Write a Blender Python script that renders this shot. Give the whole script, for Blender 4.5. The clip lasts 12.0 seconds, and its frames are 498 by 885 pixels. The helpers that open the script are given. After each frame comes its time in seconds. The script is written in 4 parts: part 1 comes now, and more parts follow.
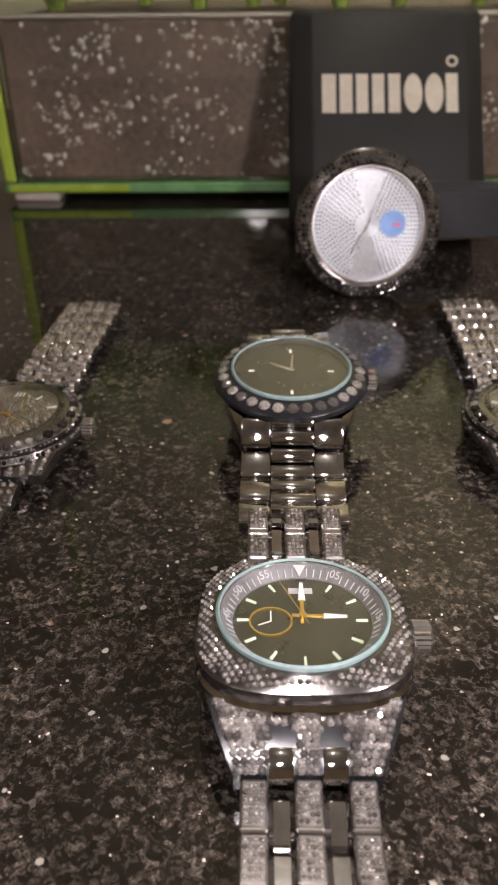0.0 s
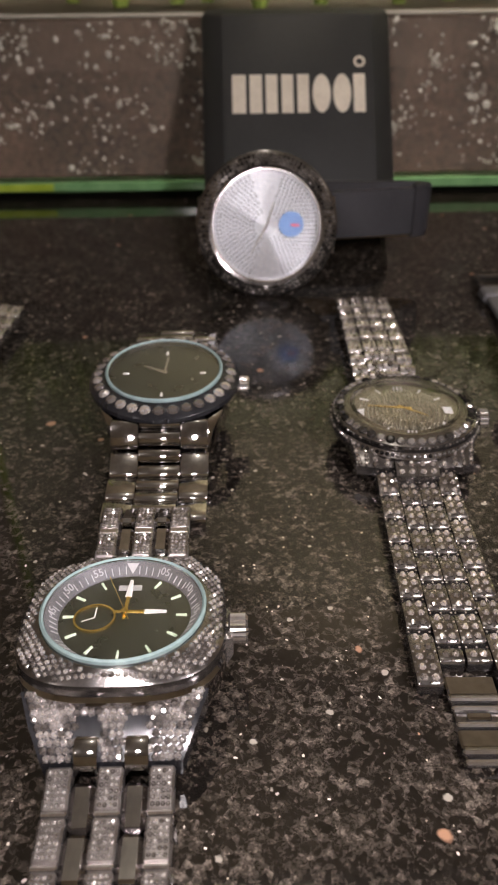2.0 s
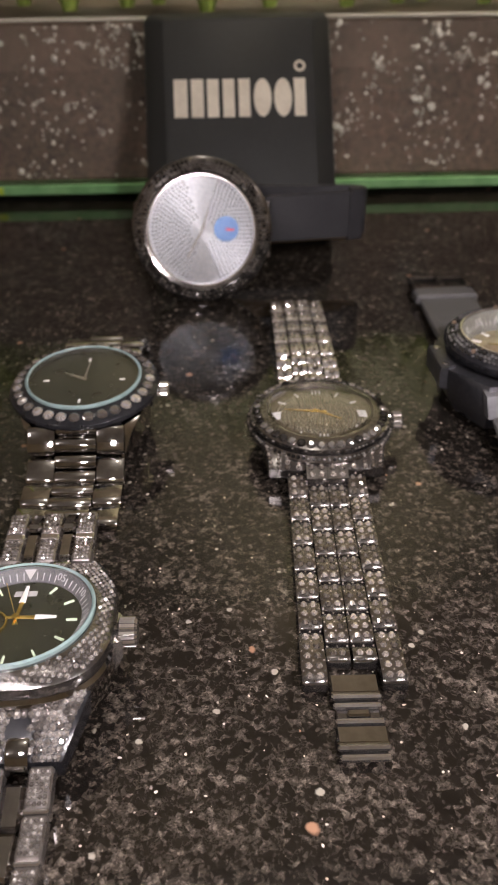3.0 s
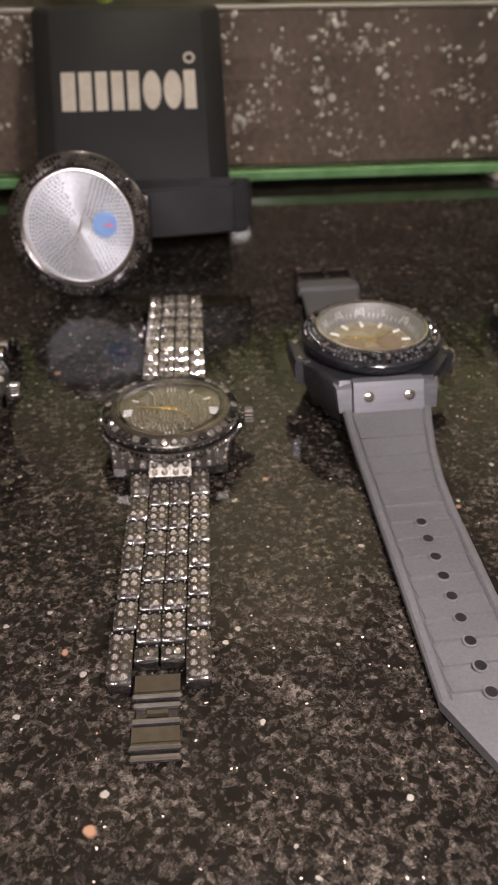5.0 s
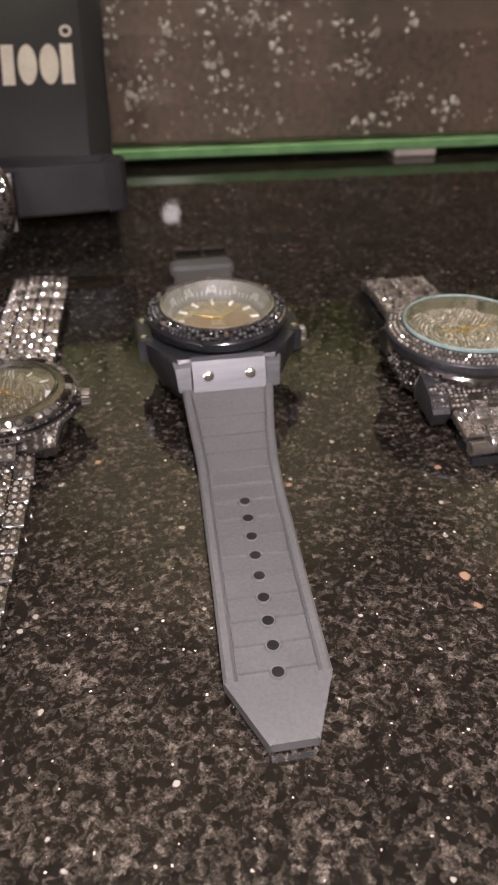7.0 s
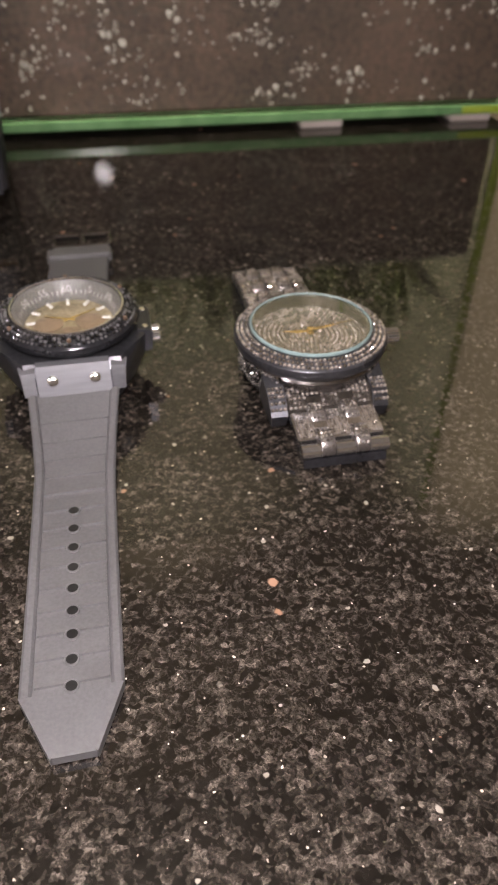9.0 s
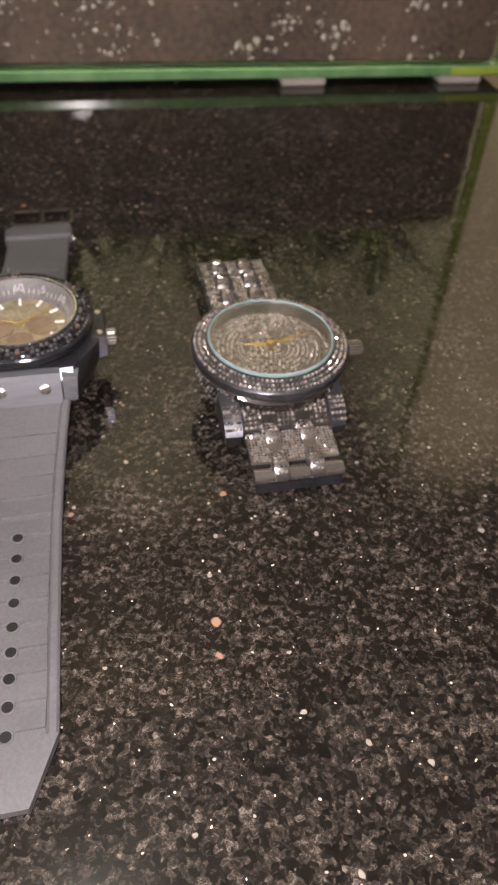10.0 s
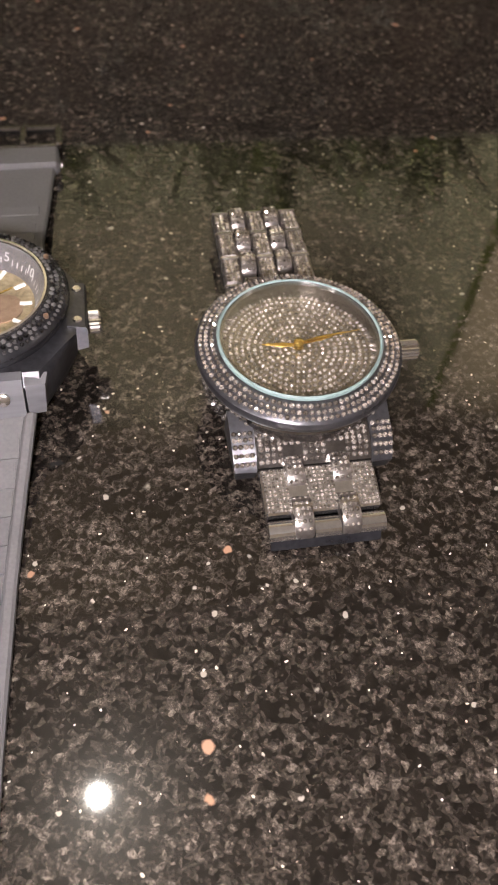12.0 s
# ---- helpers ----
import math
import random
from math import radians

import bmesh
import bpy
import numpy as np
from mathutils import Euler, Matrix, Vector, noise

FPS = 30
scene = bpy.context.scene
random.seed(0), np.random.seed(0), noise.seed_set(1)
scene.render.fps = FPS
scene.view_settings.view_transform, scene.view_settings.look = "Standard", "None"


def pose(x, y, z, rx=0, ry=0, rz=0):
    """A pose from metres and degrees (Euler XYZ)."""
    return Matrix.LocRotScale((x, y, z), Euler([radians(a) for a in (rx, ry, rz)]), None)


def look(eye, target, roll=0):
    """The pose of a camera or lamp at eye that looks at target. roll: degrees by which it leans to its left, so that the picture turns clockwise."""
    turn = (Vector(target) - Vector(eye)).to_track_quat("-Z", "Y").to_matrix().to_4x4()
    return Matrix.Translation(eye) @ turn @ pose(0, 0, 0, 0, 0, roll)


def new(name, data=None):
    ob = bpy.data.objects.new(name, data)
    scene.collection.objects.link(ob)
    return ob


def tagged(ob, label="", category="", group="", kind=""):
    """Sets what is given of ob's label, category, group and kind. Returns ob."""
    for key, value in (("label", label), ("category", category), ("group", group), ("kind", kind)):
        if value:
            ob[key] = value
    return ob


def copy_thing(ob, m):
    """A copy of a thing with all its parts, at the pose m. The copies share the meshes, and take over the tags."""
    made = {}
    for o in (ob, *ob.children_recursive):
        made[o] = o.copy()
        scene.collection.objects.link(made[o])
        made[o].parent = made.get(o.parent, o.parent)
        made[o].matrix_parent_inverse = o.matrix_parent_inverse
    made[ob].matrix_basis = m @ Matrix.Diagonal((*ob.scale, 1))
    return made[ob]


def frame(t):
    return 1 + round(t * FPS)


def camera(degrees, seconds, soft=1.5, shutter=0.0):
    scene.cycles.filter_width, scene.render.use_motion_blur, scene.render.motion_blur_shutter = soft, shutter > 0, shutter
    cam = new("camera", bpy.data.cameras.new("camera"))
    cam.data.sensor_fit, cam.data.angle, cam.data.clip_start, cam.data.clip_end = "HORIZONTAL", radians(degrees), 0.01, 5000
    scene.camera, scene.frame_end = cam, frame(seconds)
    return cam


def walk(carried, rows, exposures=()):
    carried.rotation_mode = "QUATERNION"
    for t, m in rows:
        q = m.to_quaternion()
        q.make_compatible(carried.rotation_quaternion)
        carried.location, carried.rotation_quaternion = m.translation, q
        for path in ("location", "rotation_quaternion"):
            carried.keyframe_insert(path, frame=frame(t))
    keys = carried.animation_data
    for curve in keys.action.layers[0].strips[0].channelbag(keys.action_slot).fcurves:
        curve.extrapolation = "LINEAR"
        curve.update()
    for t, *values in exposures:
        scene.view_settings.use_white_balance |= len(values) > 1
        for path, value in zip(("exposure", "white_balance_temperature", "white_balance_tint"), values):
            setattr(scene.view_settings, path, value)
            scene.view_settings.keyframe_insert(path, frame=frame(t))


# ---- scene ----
cam = camera(36.9, 12.0, 1.8)
cam.data.dof.use_dof, cam.data.dof.focus_distance, cam.data.dof.aperture_fstop = True, 0.155, 38.0
PATH = [
    (0, (0.051, 0.036, 0.117), (0.029, 1.724, -0.956), -0.5),
    (0.5, (0.06, 0.035, 0.118), (0.048, 1.718, -0.963), -0.6),
    (1, (0.068, 0.034, 0.12), (0.065, 1.714, -0.966), -0.9),
    (1.5, (0.075, 0.033, 0.122), (0.083, 1.708, -0.971), -0.9),
    (2, (0.082, 0.031, 0.123), (0.112, 1.705, -0.972), -0.6),
    (2.5, (0.091, 0.029, 0.126), (0.139, 1.701, -0.971), -0.6),
    (3, (0.102, 0.028, 0.127), (0.169, 1.696, -0.976), -0.6),
    (3.2, (0.105, 0.028, 0.127), (0.178, 1.694, -0.977), -0.6),
    (5, (0.137, 0.027, 0.128), (0.285, 1.675, -0.995), -0.5),
    (5.5, (0.148, 0.027, 0.127), (0.315, 1.667, -1.005), -0.5),
    (6, (0.155, 0.027, 0.127), (0.345, 1.659, -1.013), -0.5),
    (6.5, (0.166, 0.026, 0.127), (0.376, 1.648, -1.025), -0.4),
    (6.7, (0.169, 0.026, 0.126), (0.395, 1.644, -1.027), -0.1),
    (8.3, (0.198, 0.025, 0.119), (0.462, 1.602, -1.082), -0.4),
    (8.5, (0.2, 0.025, 0.119), (0.481, 1.587, -1.098), -0.0),
    (9, (0.211, 0.024, 0.14), (0.518, 1.547, -1.12), 1.0),
    (9.5, (0.217, 0.03, 0.152), (0.537, 1.494, -1.172), 2.2),
    (10, (0.223, 0.043, 0.157), (0.553, 1.434, -1.242), 3.9),
    (10.5, (0.225, 0.059, 0.159), (0.555, 1.38, -1.306), 5.4),
    (11, (0.227, 0.078, 0.159), (0.523, 1.339, -1.365), 5.1),
    (11.5, (0.237, 0.093, 0.15), (0.497, 1.303, -1.422), 4.8),
    (12, (0.236, 0.102, 0.144), (0.474, 1.282, -1.453), 4.9),
]
walk(cam, [(t, look(eye, target, roll)) for t, eye, target, roll in PATH], [(0.0, -0.02), (2.5, -0.2), (5.0, -0.14), (6.5, -0.1), (8.5, 0.05), (9.5, 0.05), (10.5, 0.26), (11.0, 0.42), (12.0, 0.5)])
# ---------------------------------------------------------------- light
world = bpy.data.worlds.new("world")
scene.world = world
world.use_nodes = True
world.node_tree.nodes["Background"].inputs[0].default_value = (0.30, 0.26, 0.20, 1)
world.node_tree.nodes["Background"].inputs[1].default_value = 0.02


def lamp(name, kind, power, colour, m, size):
    data = bpy.data.lights.new(name, kind)
    data.energy, data.color = power, colour
    if kind == "AREA":
        data.shape, data.size = "DISK", size
    else:
        data.shadow_soft_size = size
    ob = new(name, data)
    ob.matrix_world = m
    return ob


# the ceiling bulb over the counter, two unseen fill lamps added to brighten the room, the phone's torch at both ends of
# its way
lamp("ceiling_bulb", "POINT", 2.1, (1.0, 0.92, 0.84), pose(0.076, 0.431, 1.36), 0.016)
for x, y, power in ((-0.95, -0.7, 2.2), (1.75, -0.2, 2.2)):
    lamp("room_fill", "POINT", power, (1.0, 0.89, 0.88), pose(x, y, 1.25), 0.09)
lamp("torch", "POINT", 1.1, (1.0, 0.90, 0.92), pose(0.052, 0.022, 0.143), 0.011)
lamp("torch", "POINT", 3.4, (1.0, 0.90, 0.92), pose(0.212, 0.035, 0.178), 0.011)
# the spots that shine down into the tank and on the wall beside it
for x, z, power, size in ((0.25, 1.42, 85.0, 40), (0.80, 1.42, 150.0, 38)):
    spot = lamp("wall_spot", "SPOT", power, (1.0, 0.86, 0.66), pose(x, 0.45, z, 17), 0.03)
    spot.data.spot_size, spot.data.spot_blend = radians(size), 1.0


# ---------------------------------------------------------------- materials
def nodes_of(name):
    m = bpy.data.materials.new(name)
    m.use_nodes = True
    t = m.node_tree
    return m, t.nodes, t.links, t.nodes["Principled BSDF"]


def noise_node(n, l, scale, detail=4.0, vec=None):
    k = n.new("ShaderNodeTexNoise")
    k.inputs["Scale"].default_value, k.inputs["Detail"].default_value = scale, detail
    if vec:
        l.new(vec, k.inputs["Vector"])
    return k


def ramp_node(n, l, src, stops, mode="LINEAR"):
    k = n.new("ShaderNodeValToRGB")
    k.color_ramp.interpolation = mode
    e = k.color_ramp.elements
    while len(e) < len(stops):
        e.new(0.5)
    for el, (p, c) in zip(e, stops):
        el.position, el.color = p, (*c, 1)
    l.new(src, k.inputs[0])
    return k


def surface(name, c1, c2, rough=0.4, metal=0.0, grain=400.0, blotch=40.0, bump=0.02, spread=0.12, island=0.0, ior=1.5, stretch=None):
    """A worn surface: colour drifts between c1 and c2 by grain and blotch, the gloss varies, fine relief."""
    m, n, l, p = nodes_of(name)
    co = n.new("ShaderNodeTexCoord").outputs["Object"]
    if stretch:
        mp = n.new("ShaderNodeMapping")
        mp.inputs["Scale"].default_value = stretch
        l.new(co, mp.inputs[0])
        co = mp.outputs[0]
    a, b = noise_node(n, l, grain, 3, co), noise_node(n, l, blotch, 3, co)
    mx = n.new("ShaderNodeMath")
    mx.operation = "ADD"
    l.new(a.outputs[0], mx.inputs[0]), l.new(b.outputs[0], mx.inputs[1])
    hf = n.new("ShaderNodeMath")
    hf.operation = "MULTIPLY"
    hf.inputs[1].default_value = 0.5
    l.new(mx.outputs[0], hf.inputs[0])
    src = hf.outputs[0]
    if island:
        g = n.new("ShaderNodeNewGeometry")
        bl = n.new("ShaderNodeMix")
        bl.data_type = "FLOAT"
        bl.inputs[0].default_value = island
        oi, sm, fr = n.new("ShaderNodeObjectInfo"), n.new("ShaderNodeMath"), n.new("ShaderNodeMath")
        l.new(g.outputs["Random Per Island"], sm.inputs[0]), l.new(oi.outputs["Random"], sm.inputs[1])
        fr.operation = "FRACT"
        l.new(sm.outputs[0], fr.inputs[0])
        l.new(src, bl.inputs[2]), l.new(fr.outputs[0], bl.inputs[3])
        src = bl.outputs[0]
    r = ramp_node(n, l, src, [(0.5 - 0.3 * (1 if island else 0.6), c1), (0.5 + 0.3 * (1 if island else 0.6), c2)])
    l.new(r.outputs[0], p.inputs["Base Color"])
    mr = n.new("ShaderNodeMapRange")
    mr.inputs[3].default_value, mr.inputs[4].default_value = max(0.02, rough - spread), min(1, rough + spread)
    l.new(b.outputs[0], mr.inputs[0]), l.new(mr.outputs[0], p.inputs["Roughness"])
    p.inputs["Metallic"].default_value, p.inputs["IOR"].default_value = metal, ior
    if bump:
        bp = n.new("ShaderNodeBump")
        bp.inputs["Strength"].default_value, bp.inputs["Distance"].default_value = bump * 10, 0.0002
        l.new(a.outputs[0], bp.inputs["Height"]), l.new(bp.outputs[0], p.inputs["Normal"])
    return m


def granite():
    m, n, l, p = nodes_of("black_granite")
    co = n.new("ShaderNodeTexCoord").outputs["Object"]
    wob = noise_node(n, l, 420, 4, co)
    off = n.new("ShaderNodeVectorMath")
    off.operation = "MULTIPLY_ADD"
    l.new(wob.outputs["Color"], off.inputs[0])
    off.inputs[1].default_value = (0.0018,) * 3
    l.new(co, off.inputs[2])

    def vor(scale, vec):
        v = n.new("ShaderNodeTexVoronoi")
        v.inputs["Scale"].default_value = scale
        l.new(vec, v.inputs["Vector"])
        s = n.new("ShaderNodeSeparateColor")
        l.new(v.outputs["Color"], s.inputs[0])
        return v, s

    _, s1 = vor(760, off.outputs[0])
    _, s2 = vor(2600, off.outputs[0])
    mid = noise_node(n, l, 520, 6, off.outputs[0])
    mid.inputs["Roughness"].default_value = 0.7
    big = noise_node(n, l, 60, 3, co)
    total = None
    for src, k in ((mid.outputs[0], 1.2), (s1.outputs[0], 0.32), (s2.outputs[0], 0.18), (big.outputs[0], 0.30)):
        add = n.new("ShaderNodeMath")
        add.operation = "MULTIPLY_ADD"
        l.new(src, add.inputs[0])
        add.inputs[1].default_value, add.inputs[2].default_value = k, -k / 2
        if total:
            up = n.new("ShaderNodeMath")
            l.new(add.outputs[0], up.inputs[0]), l.new(total, up.inputs[1])
            total = up.outputs[0]
        else:
            total = add.outputs[0]
    lift = n.new("ShaderNodeMath")
    lift.inputs[1].default_value = 0.5
    l.new(total, lift.inputs[0])
    base = ramp_node(n, l, lift.outputs[0], [(0.27, (0.0048, 0.0039, 0.0033)), (0.48, (0.0150, 0.0122, 0.0101)), (0.66, (0.047, 0.039, 0.032)), (0.90, (0.180, 0.152, 0.128))])
    last = base.outputs[0]
    for scale, share, size, tones in (
        (330, 0.885, 0.30, [(0, (0.26, 0.23, 0.19)), (0.7, (0.42, 0.39, 0.34)), (1, (0.36, 0.22, 0.13))]),
        (120, 0.88, 0.21, [(0, (0.34, 0.19, 0.12)), (0.45, (0.40, 0.27, 0.20)), (0.75, (0.44, 0.39, 0.33)), (1, (0.28, 0.25, 0.21))]),
        (800, 0.93, 0.34, [(0, (0.75, 0.70, 0.64)), (1, (0.55, 0.46, 0.37))]),
    ):
        v, s = vor(scale, off.outputs[0])
        near = n.new("ShaderNodeMapRange")
        near.interpolation_type = "SMOOTHSTEP"
        near.inputs[3].default_value, near.inputs[4].default_value = 1.0, 0.0
        l.new(v.outputs["Distance"], near.inputs[0])
        some = n.new("ShaderNodeMath")
        some.operation = "GREATER_THAN"
        l.new(s.outputs[0], some.inputs[0])
        some.inputs[1].default_value = share
        var = n.new("ShaderNodeMath")
        var.operation = "MULTIPLY"
        l.new(s.outputs[1], var.inputs[0])
        var.inputs[1].default_value = size
        inner = n.new("ShaderNodeMath")
        inner.operation = "MULTIPLY"
        l.new(var.outputs[0], inner.inputs[0])
        inner.inputs[1].default_value = 0.6
        l.new(inner.outputs[0], near.inputs[1]), l.new(var.outputs[0], near.inputs[2])
        both = n.new("ShaderNodeMath")
        both.operation = "MULTIPLY"
        l.new(near.outputs[0], both.inputs[0]), l.new(some.outputs[0], both.inputs[1])
        tone = ramp_node(n, l, s.outputs[2], tones)
        mix = n.new("ShaderNodeMix")
        mix.data_type = "RGBA"
        l.new(both.outputs[0], mix.inputs[0]), l.new(last, mix.inputs[6]), l.new(tone.outputs[0], mix.inputs[7])
        last = mix.outputs[2]
    l.new(last, p.inputs["Base Color"])
    film = noise_node(n, l, 25, 4, co)
    mr = n.new("ShaderNodeMapRange")
    mr.inputs[3].default_value, mr.inputs[4].default_value = 0.03, 0.075
    l.new(film.outputs[0], mr.inputs[0]), l.new(mr.outputs[0], p.inputs["Roughness"])
    p.inputs["IOR"].default_value = 1.54
    bp = n.new("ShaderNodeBump")
    bp.inputs["Strength"].default_value, bp.inputs["Distance"].default_value = 0.03, 0.0003
    l.new(film.outputs[0], bp.inputs["Height"]), l.new(bp.outputs[0], p.inputs["Normal"])
    return m


def clear_glass(name, tint=(1, 1, 1), rough=0.0):
    m, n, l, p = nodes_of(name)
    p.inputs["Base Color"].default_value = (*tint, 1)
    p.inputs["Roughness"].default_value, p.inputs["IOR"].default_value = rough, 1.47
    p.inputs["Transmission Weight"].default_value = 1.0
    return m


def sunray(name):
    """Silver plate brushed outwards from its middle."""
    m, n, l, p = nodes_of(name)
    co = n.new("ShaderNodeTexCoord").outputs["Object"]
    a = noise_node(n, l, 700, 3, co)
    r = ramp_node(n, l, a.outputs[0], [(0.3, (0.72, 0.75, 0.80)), (0.7, (0.90, 0.92, 0.96))])
    l.new(r.outputs[0], p.inputs["Base Color"])
    p.inputs["Metallic"].default_value, p.inputs["Roughness"].default_value = 0.9, 0.32
    p.inputs["Anisotropic"].default_value = 0.85
    tg = n.new("ShaderNodeTangent")
    tg.direction_type, tg.axis = "RADIAL", "Z"
    l.new(tg.outputs[0], p.inputs["Tangent"])
    return m


M_GRANITE = granite()
M_GLASS = clear_glass("crystal_glass")
M_PANE = clear_glass("tank_glass", (0.93, 1.0, 0.94))
M_STEEL = surface("polished_steel", (0.56, 0.53, 0.51), (0.74, 0.71, 0.69), 0.17, 0.95, 900, 120, 0.01, 0.09)
M_MIRROR = surface("mirror_steel", (0.42, 0.405, 0.40), (0.60, 0.58, 0.57), 0.07, 1.0, 600, 120, 0.008, 0.05)
M_GUN = surface("dark_plated_steel", (0.16, 0.15, 0.145), (0.30, 0.28, 0.27), 0.18, 0.95, 900, 150, 0.015, 0.1)
M_NICKEL = surface("nickel_plating", (0.22, 0.20, 0.19), (0.40, 0.37, 0.35), 0.28, 0.88, 900, 150, 0.015, 0.1)
M_DPAVE = surface("dim_dial_stones", (0.08, 0.072, 0.05), (0.34, 0.31, 0.24), 0.12, 0.6, 1500, 400, 0.0, 0.05, island=0.95, ior=1.8)
M_BRUSH = surface("brushed_grey_steel", (0.13, 0.13, 0.142), (0.21, 0.21, 0.225), 0.38, 0.45, 700, 80, 0.03, 0.08, stretch=(0.08, 1, 1))
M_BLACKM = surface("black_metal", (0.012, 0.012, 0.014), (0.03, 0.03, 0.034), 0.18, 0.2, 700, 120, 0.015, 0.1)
M_STONE = surface("clear_stones", (0.22, 0.20, 0.19), (0.74, 0.70, 0.68), 0.09, 0.72, 1500, 400, 0.0, 0.05, island=0.95, ior=1.9)
M_PAVE = surface("pave_stones", (0.22, 0.195, 0.175), (0.80, 0.73, 0.68), 0.10, 0.72, 1500, 400, 0.0, 0.05, island=0.95, ior=1.9)
M_SMOKE = surface("smoky_stones", (0.025, 0.023, 0.022), (0.42, 0.395, 0.375), 0.09, 0.75, 1500, 400, 0.0, 0.05, island=0.95, ior=1.9)
M_JET = surface("jet_stones", (0.012, 0.012, 0.013), (0.20, 0.195, 0.20), 0.10, 0.5, 1500, 400, 0.0, 0.05, island=0.9, ior=1.8)
M_GOLD = surface("yellow_gold", (0.72, 0.46, 0.10), (0.88, 0.62, 0.18), 0.22, 1.0, 900, 200, 0.0, 0.08)
M_AQUA = surface("crystal_rim", (0.20, 0.28, 0.275), (0.30, 0.395, 0.39), 0.18, 0.0, 500, 90, 0.0, 0.08)
M_CASE = surface("dark_brushed_case", (0.050, 0.050, 0.056), (0.105, 0.105, 0.115), 0.30, 0.7, 700, 80, 0.03, 0.08)
M_DIAL = surface("black_dial", (0.008, 0.009, 0.006), (0.02, 0.021, 0.014), 0.30, 0.0, 2500, 200, 0.02, 0.1)
M_SUN = sunray("silver_sunray_dial")
M_CHAMP = surface("champagne_dial", (0.07, 0.058, 0.036), (0.16, 0.135, 0.09), 0.35, 0.4, 1200, 300, 0.03, 0.1)
M_GREYP = surface("grey_print", (0.36, 0.355, 0.35), (0.48, 0.475, 0.47), 0.5, 0.0, 900, 120, 0.0)
M_ICE = surface("ice_stones", (0.35, 0.37, 0.41), (0.85, 0.86, 0.92), 0.10, 0.6, 1500, 400, 0.0, 0.05, island=0.95, ior=1.9)
M_SKEL = surface("skeleton_dial", (0.18, 0.15, 0.095), (0.58, 0.48, 0.32), 0.35, 0.7, 900, 260, 0.06, 0.12)
M_WHITE = surface("white_print", (0.72, 0.71, 0.68), (0.82, 0.81, 0.78), 0.5, 0.0, 900, 120, 0.0)
M_LUME = surface("green_lume", (0.55, 0.68, 0.50), (0.68, 0.80, 0.62), 0.5, 0.0, 900, 120, 0.0)
M_CHAPTER = surface("grey_chapter_ring", (0.07, 0.068, 0.078), (0.13, 0.127, 0.14), 0.4, 0.2, 900, 120, 0.01)
# near-black for the shade inside the strap holes
M_HOLE_SHADE = surface("hole_shade_black", (0.004, 0.004, 0.004), (0.010, 0.010, 0.010), 0.5, 0.0, 900, 120, 0.0)
M_BLUE = surface("blue_enamel", (0.10, 0.19, 0.40), (0.17, 0.28, 0.50), 0.3, 0.3, 900, 200, 0.0)
M_RED = surface("red_print", (0.5, 0.03, 0.05), (0.65, 0.06, 0.08), 0.4, 0.0, 900, 200, 0.0)
M_ROSE = surface("rose_counter", (0.20, 0.13, 0.09), (0.36, 0.25, 0.18), 0.35, 0.6, 900, 200, 0.02)
M_RUBBER = surface("grey_black_rubber", (0.100, 0.098, 0.100), (0.145, 0.142, 0.145), 0.46, 0.0, 1200, 60, 0.03, 0.08)
M_LEATHER = surface("black_leather", (0.018, 0.018, 0.021), (0.035, 0.034, 0.038), 0.5, 0.0, 1400, 90, 0.06, 0.1)
M_TAN = surface("tan_lining", (0.42, 0.29, 0.13), (0.55, 0.40, 0.20), 0.6, 0.0, 1000, 90, 0.04)
M_LEATHERETTE = surface("black_leatherette", (0.016, 0.017, 0.017), (0.028, 0.029, 0.029), 0.55, 0.0, 1100, 50, 0.05, 0.08)
M_FOIL = surface("pale_foil_print", (0.60, 0.54, 0.44), (0.75, 0.69, 0.58), 0.45, 0.1, 700, 120, 0.01)
M_SOIL = surface("brown_gravel_bed", (0.020, 0.011, 0.008), (0.122, 0.070, 0.053), 0.75, 0.0, 300, 14, 0.3, 0.15)
M_PEBBLE = surface("pale_pebbles", (0.18, 0.14, 0.12), (0.52, 0.46, 0.42), 0.6, 0.0, 600, 90, 0.1, 0.15, island=0.85)
M_EDGE = surface("green_glass_edge", (0.12, 0.28, 0.11), (0.27, 0.50, 0.23), 0.15, 0.0, 90, 9, 0.0, 0.08)
# lime base colour paints the tank light that glows out of the glass edges
M_EDGE_GLOW = surface("painted_edge_glow", (0.32, 0.45, 0.045), (0.50, 0.64, 0.10), 0.2, 0.0, 120, 12, 0.0, 0.08)
M_PAD = surface("pale_rubber_pad", (0.55, 0.48, 0.43), (0.68, 0.60, 0.55), 0.6, 0.0, 700, 60, 0.03)
M_LEAF = surface("water_plant_leaf", (0.11, 0.15, 0.025), (0.34, 0.40, 0.08), 0.45, 0.0, 300, 60, 0.03, 0.1, island=0.7)
M_WALL = surface("olive_wall_paint", (0.62, 0.53, 0.39), (0.69, 0.60, 0.45), 0.75, 0.0, 180, 3, 0.05, 0.1)
M_CEIL = surface("ceiling_paint", (0.74, 0.72, 0.68), (0.80, 0.78, 0.74), 0.85, 0.0, 180, 3, 0.05, 0.1)
M_FLOOR = surface("dark_floor", (0.10, 0.075, 0.05), (0.17, 0.13, 0.09), 0.5, 0.0, 120, 6, 0.05, 0.1)


